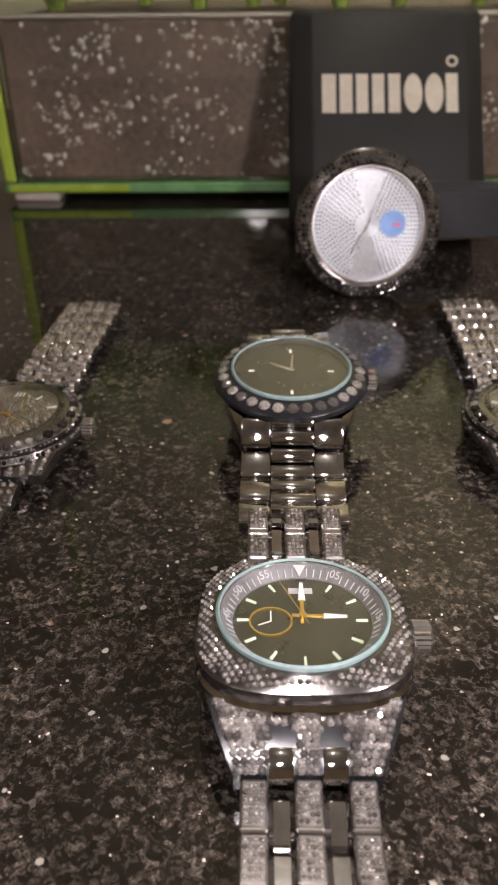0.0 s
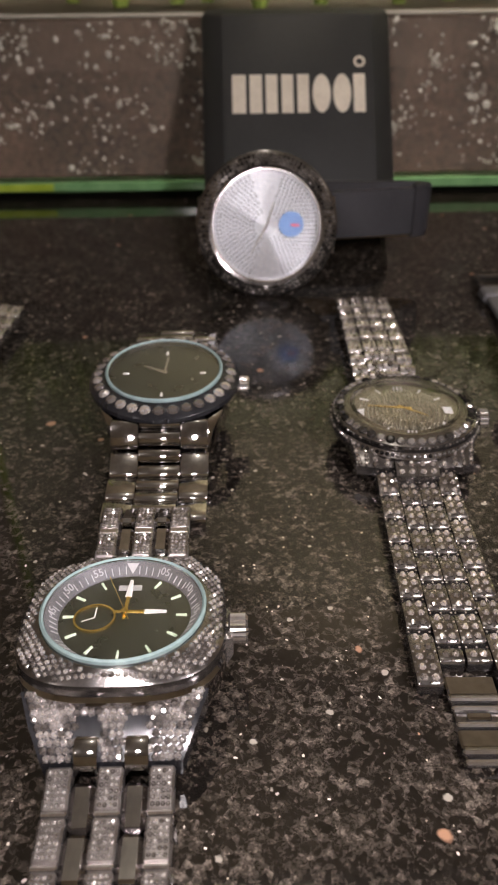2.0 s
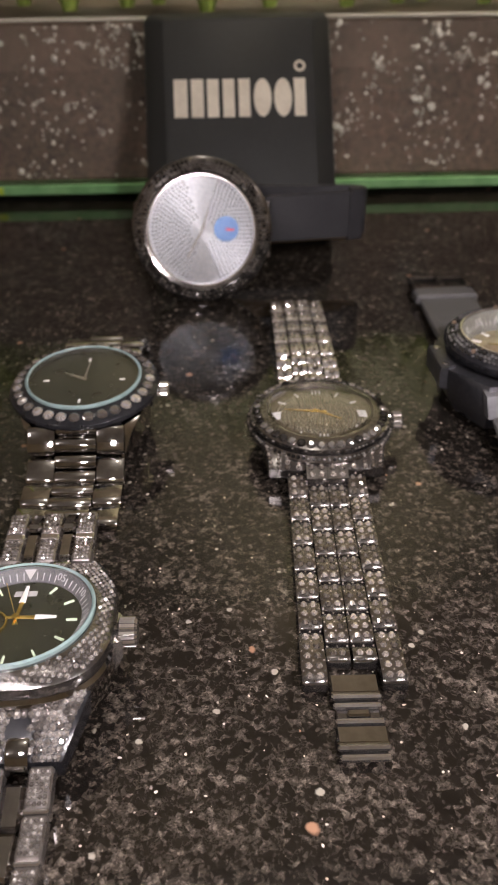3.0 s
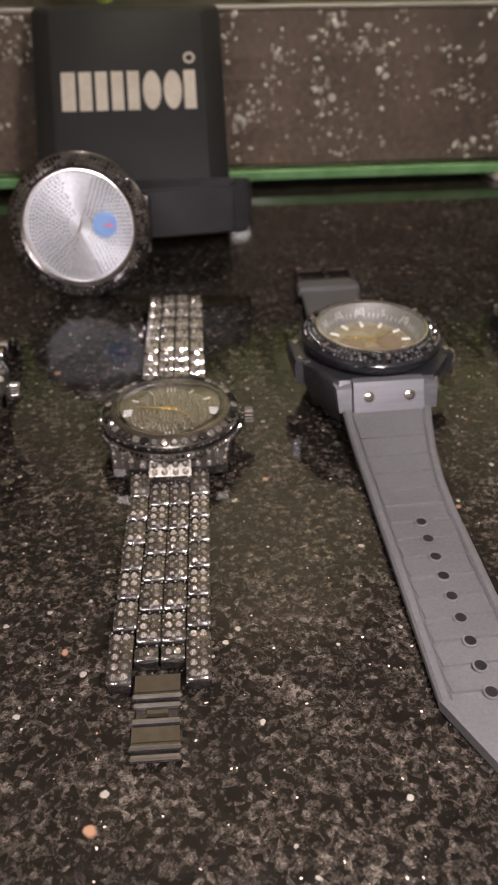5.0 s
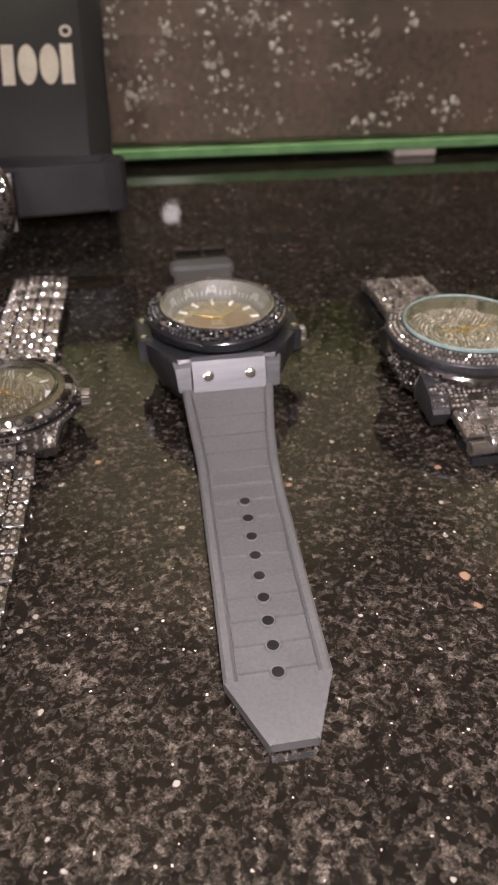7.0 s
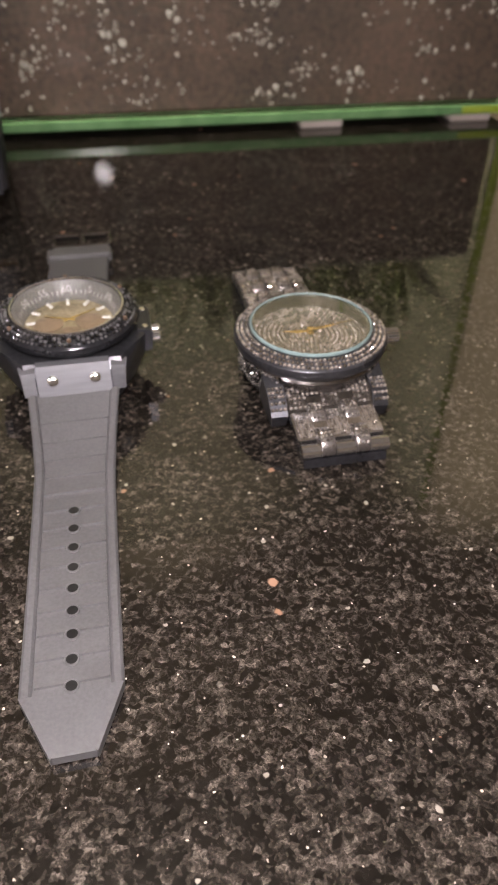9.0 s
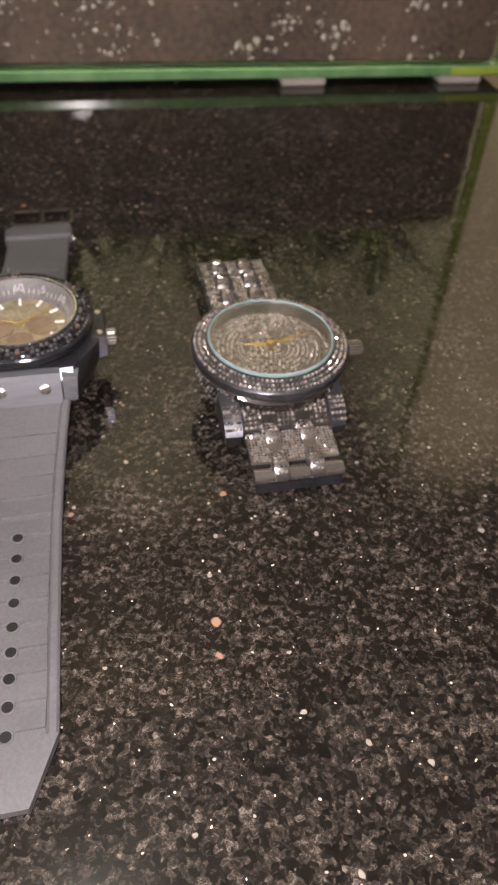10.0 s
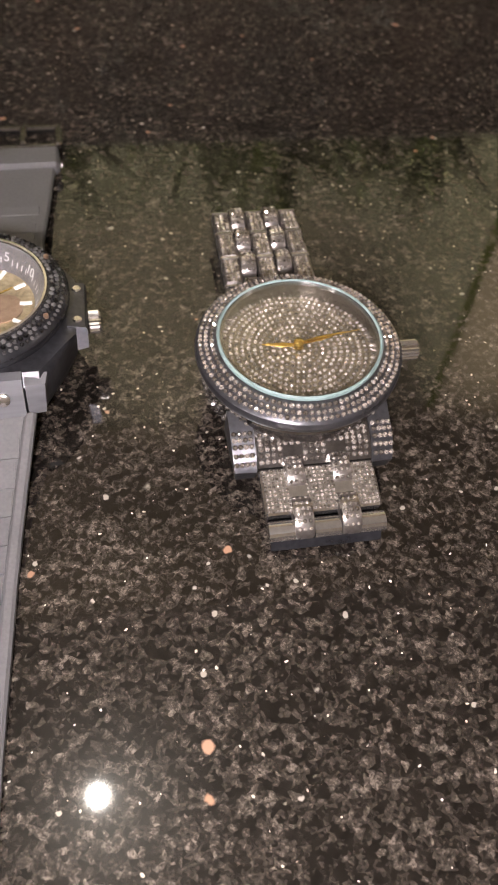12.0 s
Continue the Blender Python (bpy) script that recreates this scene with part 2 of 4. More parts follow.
# ---------------------------------------------------------------- mesh tools (millimetres)
def hull(points):
    bm = bmesh.new()
    for q in points:
        bm.verts.new(q)
    r = bmesh.ops.convex_hull(bm, input=bm.verts[:])
    junk = [g for g in r["geom_interior"] if isinstance(g, bmesh.types.BMVert)]
    bmesh.ops.delete(bm, geom=junk, context="VERTS")
    bmesh.ops.dissolve_limit(bm, angle_limit=radians(1), verts=bm.verts[:], edges=bm.edges[:])
    bm.verts.index_update()
    out = [tuple(v.co) for v in bm.verts], [[v.index for v in f.verts] for f in bm.faces]
    bm.free()
    return out


def slab(cx, cy, cz, w, d, h, b=0.3):
    """A box with chamfered edges."""
    x, y, z, pts = w / 2, d / 2, h / 2, []
    b = min(b, x * 0.9, y * 0.9, z * 0.9)
    for sx in (-1, 1):
        for sy in (-1, 1):
            for sz in (-1, 1):
                pts += [(cx + sx * (x - b), cy + sy * (y - b), cz + sz * z), (cx + sx * (x - b), cy + sy * y, cz + sz * (z - b)), (cx + sx * x, cy + sy * (y - b), cz + sz * (z - b))]
    return hull(pts)


def prism(outline, z0, z1, inset=0.3):
    """A convex outline raised from z0 to z1, with a chamfered top."""
    cx, cy = sum(p[0] for p in outline) / len(outline), sum(p[1] for p in outline) / len(outline)
    top = []
    for x, y in outline:
        d = max(1e-6, math.hypot(x - cx, y - cy))
        k = max(0.2, 1 - inset * 1.3 / d)
        top.append((cx + (x - cx) * k, cy + (y - cy) * k, z1))
    return hull([(x, y, z0) for x, y in outline] + [(x, y, z1 - inset) for x, y in outline] + top)


def round_box(w, d, rad, seg=5):
    pts = []
    for k, (sx, sy) in enumerate(((1, 1), (-1, 1), (-1, -1), (1, -1))):
        for i in range(seg + 1):
            a = math.pi / 2 * (k + i / seg)
            pts.append((sx * (w / 2 - rad) + rad * math.cos(a), sy * (d / 2 - rad) + rad * math.sin(a)))
    return pts


def lathe(profile, n=96, closed=False, power=2.0, ratio=1.0, flute=0.0):
    """Rings (r, z) or (r, z, cushion share) turned about z. closed: the profile is a loop; else both ends are capped."""
    vs, fs = [], []
    for q in profile:
        r, z, share = q if len(q) == 3 else (*q, 0.0)
        for i in range(n):
            a = 2 * math.pi * i / n
            c, s = math.cos(a), math.sin(a)
            k = r * (1 - flute * (i % 2))
            x1, y1 = math.copysign(abs(c) ** (2 / power), c), math.copysign(abs(s) ** (2 / power), s) * ratio
            vs.append((k * (c * (1 - share) + x1 * share), k * (s * (1 - share) + y1 * share), z))
    m = len(profile)
    for j in range(m if closed else m - 1):
        a0, b0 = j * n, ((j + 1) % m) * n
        for i in range(n):
            k = (i + 1) % n
            fs.append([a0 + i, a0 + k, b0 + k, b0 + i])
    if not closed:
        fs.append(list(range(n))[::-1])
        fs.append(list(range((m - 1) * n, m * n)))
    return vs, fs


def sweep(stations, width_axis=(1, 0, 0), close=False):
    """A band through stations (centre, tangent, width, thickness): chamfered section."""
    vs, fs, ax = [], [], Vector(width_axis)
    for c, t, w, h in stations:
        c, up = Vector(c), ax.cross(Vector(t)).normalized()
        b = min(0.35 * h, 0.6)
        for u, v in ((-w / 2, -h / 2 + b), (-w / 2 + b, -h / 2), (w / 2 - b, -h / 2), (w / 2, -h / 2 + b), (w / 2, h / 2 - b), (w / 2 - b, h / 2), (-w / 2 + b, h / 2), (-w / 2, h / 2 - b)):
            vs.append(tuple(c + ax * u + up * v))
    m = len(stations)
    for j in range(m if close else m - 1):
        a0, b0 = j * 8, ((j + 1) % m) * 8
        for i in range(8):
            fs.append([a0 + i, a0 + (i + 1) % 8, b0 + (i + 1) % 8, b0 + i])
    if not close:
        fs += [list(range(8))[::-1], list(range((m - 1) * 8, m * 8))]
    return vs, fs


GEM_V = [(math.cos(a), math.sin(a), -0.12) for a in [k * math.pi / 3 for k in range(6)]] + [(0.44 * math.cos(a), 0.44 * math.sin(a), 0.62) for a in [k * math.pi / 3 + math.pi / 6 for k in range(6)]]
GEM_F = [[6, 7, 8, 9, 10, 11]] + [f for k in range(6) for f in ([k, (k + 1) % 6, 6 + k], [(k + 1) % 6, 6 + (k + 1) % 6, 6 + k])]


class Build:
    """Gathers one mesh, in millimetres."""

    def __init__(self, m=None):
        self.v, self.f, self.m = [], [], m or Matrix()

    def add(self, shape, m=None):
        k, m = len(self.v), self.m @ (m or Matrix())
        self.v += [tuple(m @ Vector(q)) for q in shape[0]]
        self.f += [[i + k for i in f] for f in shape[1]]
        return self

    def gem(self, p, r, normal=(0, 0, 1), tip=0.16):
        nrm = (Vector(normal).normalized() + Vector([random.uniform(-tip, tip) for _ in range(3)])).normalized()
        rot = nrm.to_track_quat("Z", "Y").to_matrix().to_4x4() @ Matrix.Rotation(random.uniform(0, 1.05), 4, "Z") @ Matrix.Scale(r, 4)
        return self.add((GEM_V, GEM_F), Matrix.Translation(p) @ rot)

    def mesh(self, name, material, smooth=True):
        me = bpy.data.meshes.new(name)
        me.from_pydata([(x * 0.001, y * 0.001, z * 0.001) for x, y, z in self.v], [], self.f)
        bm = bmesh.new()
        bm.from_mesh(me)
        bmesh.ops.recalc_face_normals(bm, faces=bm.faces[:])
        bm.to_mesh(me)
        bm.free()
        if smooth:
            me.polygons.foreach_set("use_smooth", [True] * len(me.polygons))
            me.set_sharp_from_angle(angle=radians(32))
        me.materials.append(material)
        return me

    def part(self, name, material, parent, label="", kind="", smooth=True):
        ob = new(name, self.mesh(name, material, smooth))
        ob.parent = parent
        return tagged(ob, label, kind=kind)


def piece(name, mesh, parent, m=None, label=""):
    ob = new(name, mesh)
    ob.parent = parent
    ob.matrix_basis = m or Matrix()
    return tagged(ob, label)


def thing(name, m, label, category, group=""):
    ob = new(name)
    ob.empty_display_size = 0.01
    ob.matrix_basis = m
    return tagged(ob, label, category, group)


def at(x, y, z, rx=0, ry=0, rz=0):
    return pose(x, y, z, rx, ry, rz)


def mm(x, y, z, rx=0, ry=0, rz=0):
    return pose(x * 0.001, y * 0.001, z * 0.001, rx, ry, rz)


def along(path, s):
    """Place and slope at length s of a side-view path [(y, z), ...]."""
    for (y0, z0), (y1, z1) in zip(path, path[1:]):
        d = math.hypot(y1 - y0, z1 - z0)
        if s <= d or (y1, z1) == path[-1]:
            k = s / d
            dy, dz = (y1 - y0, z1 - z0) if y1 > y0 else (y0 - y1, z0 - z1)
            return y0 + (y1 - y0) * k, z0 + (z1 - z0) * k, math.degrees(math.atan2(dz, dy))
        s -= d


def lettering(text, size, depth=0.05):
    """Built-in font as a flat mesh shape in millimetres, centred."""
    cu = bpy.data.curves.new("lettering", "FONT")
    cu.body, cu.size, cu.extrude, cu.align_x, cu.align_y = text, size, depth, "CENTER", "CENTER"
    ob = bpy.data.objects.new("lettering", cu)
    me = bpy.data.meshes.new_from_object(ob)
    out = [tuple(v.co) for v in me.vertices], [list(f.vertices) for f in me.polygons]
    bpy.data.objects.remove(ob), bpy.data.meshes.remove(me), bpy.data.curves.remove(cu)
    return out


def bar(a, r0, r1, w, z, h=0.25, w1=None):
    """A baton on the dial, from r0 to r1 at a degrees clockwise from twelve."""
    w1 = w if w1 is None else w1
    s = hull([(-w / 2, r0, z), (w / 2, r0, z), (-w1 / 2, r1, z), (w1 / 2, r1, z), (-w / 2 * 0.7, r0, z + h), (w / 2 * 0.7, r0, z + h), (-w1 / 2 * 0.7, r1, z + h), (w1 / 2 * 0.7, r1, z + h)])
    return s, Matrix.Rotation(radians(-a), 4, "Z")


def crown(w, x0, x1, r, z, material, m=None):
    turn = Matrix.Translation((0, 0, z)) @ Matrix.Rotation(radians(90), 4, "Y")
    b = Build((m or Matrix()) @ turn)
    b.add(lathe([(r * 0.5, x0 - 1.5), (r * 0.5, x0 + 0.3)], 16))
    b.add(lathe([(r * 0.86, x0), (r, x0 + 0.4), (r, x1 - 0.5), (r * 0.8, x1)], 36, flute=0.11))
    return b.part("crown", material, w, "fluted metal crown")


def link_mesh(name, w, d, h, material, cols=0, rows=0, stone=0.5, b=0.45, crest=0.0):
    """A bracelet link: a chamfered or arched block; a second mesh holds its stones."""
    body = Build()
    if crest:
        sect = [(math.copysign(abs(math.cos(a)) ** crest, math.cos(a)), max(0.0, math.sin(a)) ** crest) for a in [math.pi * k / 12 for k in range(13)]]
        body.add(hull([(sx * (w / 2 - o), d / 2 * c, -h / 2 + h * max(0.0, s)) for sx in (-1, 1) for o, f in ((0, 0.96), (0.4, 1.0)) for c, s in [(c * f, s * f) for c, s in sect]]))
    else:
        body.add(slab(0, 0, 0, w, d, h, b))
    me = body.mesh(name, material)
    if not cols:
        return me, None
    st = Build()
    for i in range(cols):
        for j in range(rows):
            st.gem(((i - (cols - 1) / 2) * (w - 0.9) / cols, (j - (rows - 1) / 2) * (d - 1.0) / rows, h / 2 + 0.04), stone)
    if cols == 2:
        for j in range(rows + 1):
            for x in (-0.43 * w, 0.0, 0.43 * w):
                st.gem((x, (j - rows / 2) * (d - 1.0) / rows, h / 2), 0.30)
    return me, st


# ---------------------------------------------------------------- the room and the counter
def block(name, x0, x1, y0, y1, z0, z1, material, label, category="", bevel=0.0):
    b = Build().add(slab((x0 + x1) * 500, (y0 + y1) * 500, (z0 + z1) * 500, (x1 - x0) * 1000, (y1 - y0) * 1000, (z1 - z0) * 1000, bevel * 1000 or 0.5))
    ob = new(name, b.mesh(name, material))
    return tagged(ob, label, category, kind="structure")


block("floor", -1.7, 2.1, -1.9, 0.95, -0.95, -0.9, M_FLOOR, "dark floor of the room", "floor")
block("ceiling", -1.7, 2.1, -1.9, 0.95, 1.5, 1.55, M_CEIL, "pale painted ceiling over the counter", "ceiling")
block("wall_north", -1.7, 2.1, 0.85, 0.95, -0.9, 1.5, M_WALL, "olive painted wall behind the tank", "wall")
block("wall_south", -1.7, 2.1, -1.9, -1.8, -0.9, 1.5, M_WALL, "olive painted wall of the room", "wall")
block("wall_west", -1.7, -1.6, -1.8, 0.85, -0.9, 1.5, M_WALL, "olive painted wall of the room", "wall")
block("wall_east", 2.0, 2.1, -1.8, 0.85, -0.9, 1.5, M_WALL, "olive painted wall of the room", "wall")
block("counter_base", -1.55, 1.95, -0.06, 0.84, -0.9, -0.03, M_FLOOR, "plain dark base under the counter", "counter base")
counter = block("countertop", -1.58, 1.98, -0.11, 0.848, -0.03, 0.0, M_GRANITE, "polished black granite countertop with pale and pink flecks", "countertop", 0.003)


# ---------------------------------------------------------------- the fish tank
def make_tank():
    x0, x1, y0, y1, top = -98.0, 475.0, 489.0, 780.0, 350.0
    w = thing("aquarium", Matrix(), "glass fish tank with a brown gravel bed on pale feet", "aquarium")
    Build().add(slab((x0 + x1) / 2, (y0 + y1) / 2, 7.6, x1 - x0, y1 - y0, 5.4, 0.6)).part("bottom_plate", M_EDGE, w, "green glass edge of the bottom plate")
    for name, c, s in (
        ("front_pane", ((x0 + x1) / 2, y0 + 3.2, (top + 10.8) / 2), (x1 - x0 - 14, 5, top - 10.8)),
        ("back_pane", ((x0 + x1) / 2, y1 - 3.2, (top + 10.8) / 2), (x1 - x0 - 14, 5, top - 10.8)),
        ("side_pane", (x0 + 3, (y0 + y1) / 2, (top + 10.8) / 2), (5, y1 - y0 - 14, top - 10.8)),
        ("side_pane", (x1 - 3, (y0 + y1) / 2, (top + 10.8) / 2), (5, y1 - y0 - 14, top - 10.8)),
    ):
        Build().add(slab(*c, *s, 0.4)).part(name, M_PANE, w, "clear greenish glass pane").visible_shadow = False
    # corners: the glow in the glass is painted lime, nothing emits
    for x in (x0 + 3.4, x1 - 3.4):
        for y in (y0 + 3.4, y1 - 3.4):
            Build().add(slab(x, y, (top + 10.8) / 2, 6.6, 6.6, top - 10.8, 1.2)).part("corner_seam", M_EDGE_GLOW, w, "glass corner with its glow painted lime green")
    for x in (-80, 347.5, 462 - 16, 120):
        for y in (y0 + 14, y1 - 14):
            Build().add(slab(x, y, 2.4, 27, 26, 4.8, 1.0)).part("foot_pad", M_PAD, w, "pale rubber foot")
    # ends of the plate edge where tank light shows, painted lime
    for x, ln in ((x0 + 38, 72), (x1 - 19, 36)):
        Build().add(slab(x, y0 + 1.2, 7.6, ln, 3.2, 5.0, 0.8)).part("edge_end", M_EDGE_GLOW, w, "end of the glass edge with its glow painted lime")
    bed = Build().add(slab((x0 + x1) / 2, (y0 + y1) / 2 + 1, 53, x1 - x0 - 16, y1 - y0 - 15, 84, 2.0))
    bed.part("gravel_bed", M_SOIL, w, "dark brown gravel bed")
    # added pale strip that imitates the bright line of light on the gravel edge
    Build().add(slab((x0 + x1) / 2, y0 + 11, 96.0, x1 - x0 - 16, 5.0, 2.0, 0.8)).part("sand_line", M_PEBBLE, w, "pale strip for the line of light along the gravel edge")
    rnd, peb = random.Random(5), Build()
    ico = bmesh.new()
    bmesh.ops.create_icosphere(ico, subdivisions=2, radius=1)
    iv, jf = [tuple(v.co) for v in ico.verts], [[v.index for v in f.verts] for f in ico.faces]
    ico.free()
    for k in range(270):
        cx, cz = rnd.uniform(x0 + 14, x1 - 14), 14 + 80 * rnd.random() ** 0.9
        for _ in range(rnd.choice((1, 2, 3, 4, 6, 8))):
            r = rnd.uniform(0.5, 1.0) * rnd.choice((1, 1.2, 1.5, 2.2))
            px, pz = cx + rnd.gauss(0, 4.5), min(93, max(14, cz + rnd.gauss(0, 4.0)))
            wob = [1 + rnd.uniform(-0.25, 0.25) for _ in iv]
            peb.add(([(q[0] * s, q[1] * s * 0.6, q[2] * s) for q, s in zip(iv, wob)], jf), Matrix.Translation((min(x1 - 12, max(x0 + 12, px)), y0 + 8.4, pz)) @ Euler([rnd.uniform(0, 6) for _ in range(3)]).to_matrix().to_4x4() @ Matrix.Scale(r, 4))
    peb.part("pebble_scatter", M_PEBBLE, w, "pale pebbles in the gravel", kind="stuff")
    for k in range(15):
        cx, cy = x0 + 35 + k * 35 + rnd.uniform(-12, 12), y0 + 45 + rnd.uniform(0, 110)
        plant = thing("water_plant", mm(cx, cy, 97), "green leafy water plant growing in the gravel", "plant", "plants in the tank")
        b = Build()
        for i in range(90):
            a, ln, lean, wd = rnd.uniform(0, 6.28), rnd.uniform(18, 85), rnd.uniform(0.15, 0.95), rnd.uniform(2.5, 5.5)
            d, pts, prev = Vector((math.cos(a), math.sin(a), 0)), [], None
            side = Vector((-d.y, d.x, 0))
            vs, fs = [], []
            for j in range(7):
                u = j / 6
                c = d * (4 + ln * lean * u ** 1.6) + Vector((0, 0, -1 + ln * (u - 0.25 * lean * u * u)))
                ww = wd * (0.25 + 1.5 * u * (1.02 - u) * 2.2)
                vs += [tuple(c - side * ww / 2 + Vector((0, 0, 0.5))), tuple(c), tuple(c + side * ww / 2 + Vector((0, 0, 0.5)))]
                if j:
                    q = 3 * j
                    fs += [[q - 3, q - 2, q + 1, q], [q - 2, q - 1, q + 2, q + 1]]
            b.add((vs, fs))
        b.part("foliage", M_LEAF, plant)


make_tank()


# ---------------------------------------------------------------- the box leaning on the tank
def make_box():
    m = mm(115.5, 404, 15.2, 53)
    w = thing("watch_box", m, "black leatherette watch box with pale print, leaning on the tank", "box")
    width, height = 95.0, 107.0

    def loop(wd, ht, rad, z, cy):
        return [(x, y + cy, z) for x, y in round_box(wd, ht, rad)]

    body = Build().add(hull(loop(width - 1, height - 1, 4, -25, height / 2) + loop(width, height, 4.5, -23, height / 2) + loop(width, height, 4.5, -9.2, height / 2)))
    body.part("body", M_LEATHERETTE, w)
    lid = Build().add(hull(loop(width, height, 4.5, -8.6, height / 2) + loop(width, height, 4.5, -2, height / 2) + loop(width - 2, height - 2, 4, 0, height / 2) + loop(width - 19, height - 17, 3, 6.4, height / 2 + 1) + loop(width - 20.5, height - 18.5, 3, 7, height / 2 + 1)))
    lid.part("lid", M_LEATHERETTE, w, "padded lid with sloping edges")
    y0, y1 = 47.6, 67.2

    def oval(cx, rx):
        return [(cx + rx * math.cos(q), (y0 + y1) / 2 + (y1 - y0) / 2 * math.sin(q)) for q in [k * math.pi / 12 for k in range(24)]]

    def upright(xa, xb):
        return [(xa, y0), (xb, y0), (xb, y1), (xa, y1)]

    shapes = [upright(-32.8, -26.0), upright(-24.2, -18.0), upright(-16.2, -10.4), upright(-8.4, -2.6), upright(-0.6, 5.2), oval(11.4, 4.5), oval(21.6, 4.5), upright(27.2, 33.0)]
    for pts in shapes:
        Build().add(hull([(px, py, z) for px, py in pts for z in (7, 7.25)])).part("print_shape", M_FOIL, w, "pale printed shape")
    Build().add(lathe([(1.7, 7), (2.9, 7), (2.9, 7.25), (1.7, 7.25)], 24, True), Matrix.Translation((30.5, 73.5, 0))).part("print_ring", M_FOIL, w, "small pale printed ring")


make_box()


# ---------------------------------------------------------------- watches
def stone_ring(b, r, z, count, size, normal_out=0.25, m=None):
    for k in range(count):
        a = 2 * math.pi * (k + 0.5 * (int(r * 7) % 2)) / count
        b.gem((r * math.cos(a), r * math.sin(a), z), size, (math.cos(a) * normal_out, math.sin(a) * normal_out, 1), 0.07)


def crystal(w, r, z, m=None, rim=0.9, dome=0.0):
    Build(m).add(lathe([(r, z - 1.0), (r + rim, z - 0.8), (r + rim, z - 0.1), (r + rim * 0.45, z + 0.25), (r, z)], 96, True)).part("crystal_rim", M_AQUA, w, "pale aqua rim of the crystal")
    prof = [(r - 0.05, z - 0.9), (r - 0.05, z - 0.1)] + ([(r * math.cos(q), z - 0.1 + dome * math.sin(q)) for q in (0.5, 0.9, 1.25)] if dome else [])
    g = Build(m).add(lathe(prof, 96)).part("crystal", M_GLASS, w, "clear flat crystal")
    g.visible_shadow = False


def row_of_links(w, name, mesh, path, xs, start, pitch, count, stones=None, smat=None, label="", drift=0.0):
    sm = stones.mesh("stone_pave", smat, False) if stones else None
    for j in range(count):
        y, z, a = along(path, start + j * pitch)
        for x in xs:
            p = piece(name, mesh, w, mm(x + drift * (start + j * pitch), y, z, a), label)
            if sm:
                tagged(piece("stone_pave", sm, p), kind="stuff")


def watch_cushion():
    """Cushion case set with clear stones, black dial with a small counter."""
    w = thing("wristwatch", mm(59.3, 134.6, 0, 0, 0, -0.3), "silver cushion watch set with clear stones, black dial, stone-set bracelet", "watch", "watches on the counter")
    pw = 3.1
    t = Matrix.Translation((0, 0, 12)) @ Matrix.Rotation(radians(-7), 4, "X") @ Matrix.Scale(0.975, 4) @ Matrix.Translation((0, 0, -12))

    def tilted(m=None):
        return Build(t @ (m or Matrix()))

    tilted().add(lathe([(17, 2.5, 1), (19.6, 4.5, 1), (20.4, 8, 1), (20.4, 11.5, 1), (19.8, 12.4, 1)], 96, power=pw, ratio=0.955)).part("case", M_MIRROR, w, "polished steel case")
    tilted().add(lathe([(16.5, 11.8), (19.9, 12.4, 1), (20.3, 13.2, 1), (20.2, 15.2, 1), (19.7, 15.7, 1), (17.1, 17.3), (16.5, 17.3)], 96, True, pw, 0.955)).part("bezel", M_GUN, w, "stone-set cushion bezel")
    st = tilted()
    step = 1.28
    for j in range(-18, 19):
        for i in range(-18, 19):
            x, y = (i + 0.5 * (j % 2)) * step, j * step * 0.87
            rad = math.hypot(x, y)
            k = (abs(x / 19.7) ** pw + abs(y / 18.8) ** pw) ** (1 / pw)
            if rad > 17.3 and k < 1:
                edge = rad / k
                f = (rad - 17.1) / max(0.5, edge - 17.1)
                st.gem((x, y, 17.4 - 1.55 * f), 0.62, (x / rad * 0.4, y / rad * 0.4, 1))
    st.part("bezel_pave", M_STONE, w, "clear bezel stones", "stuff", False)
    crystal(w, 15.6, 18.2, t, rim=0.8)
    tilted().add(lathe([(15.5, 17.2), (15.5, 16.2), (13.2, 14.6), (13.2, 15.0)], 96, True)).part("chapter_ring", M_CHAPTER, w, "sloping grey minute ring")
    tk, slope = tilted(), math.degrees(math.atan2(2.2, 2.3))
    for k in range(60):
        if k % 5 or k in (0,):
            s, r = bar(k * 6, 0, 1.7 if k else 0.01, 0.22 if k else 0.02, 0, 0.12)
            tk.add(s, r @ Matrix.Translation((0, 13.4, 15.2)) @ Matrix.Rotation(radians(slope), 4, "X"))
    for k, word in ((1, "05"), (2, "10"), (10, "50"), (11, "55"), (3, "15"), (9, "45")):
        tk.add(lettering(word, 2.3), Matrix.Rotation(radians(-30 * k), 4, "Z") @ Matrix.Translation((0, 14.35, 16.25)) @ Matrix.Rotation(radians(slope), 4, "X"))
    tk.add(hull([(-1.3, 1.0, 0.1), (1.3, 1.0, 0.1), (0, -1.3, 0.1), (-1.3, 1.0, 0.3), (1.3, 1.0, 0.3), (0, -1.3, 0.3)]), Matrix.Translation((0, 14.3, 16.15)) @ Matrix.Rotation(radians(slope), 4, "X"))
    tk.part("minute_print", M_GREYP, w, "white minute numerals and ticks")
    tilted().add(lathe([(13.3, 14.2), (13.3, 14.7)], 72)).part("dial", M_DIAL, w, "black glitter dial")
    for k in range(1, 12):
        s, r = bar(k * 30, 10.2, 12.4, 0.42, 14.7, 0.35, 0.6)
        tilted(r).add(s).part("hour_marker", M_LUME, w, "pale green hour marker")
    tilted().add(slab(0, 9.0, 14.85, 4.8, 1.7, 0.2, 0.05)).part("print_bar", M_GREYP, w, "small pale printed block")
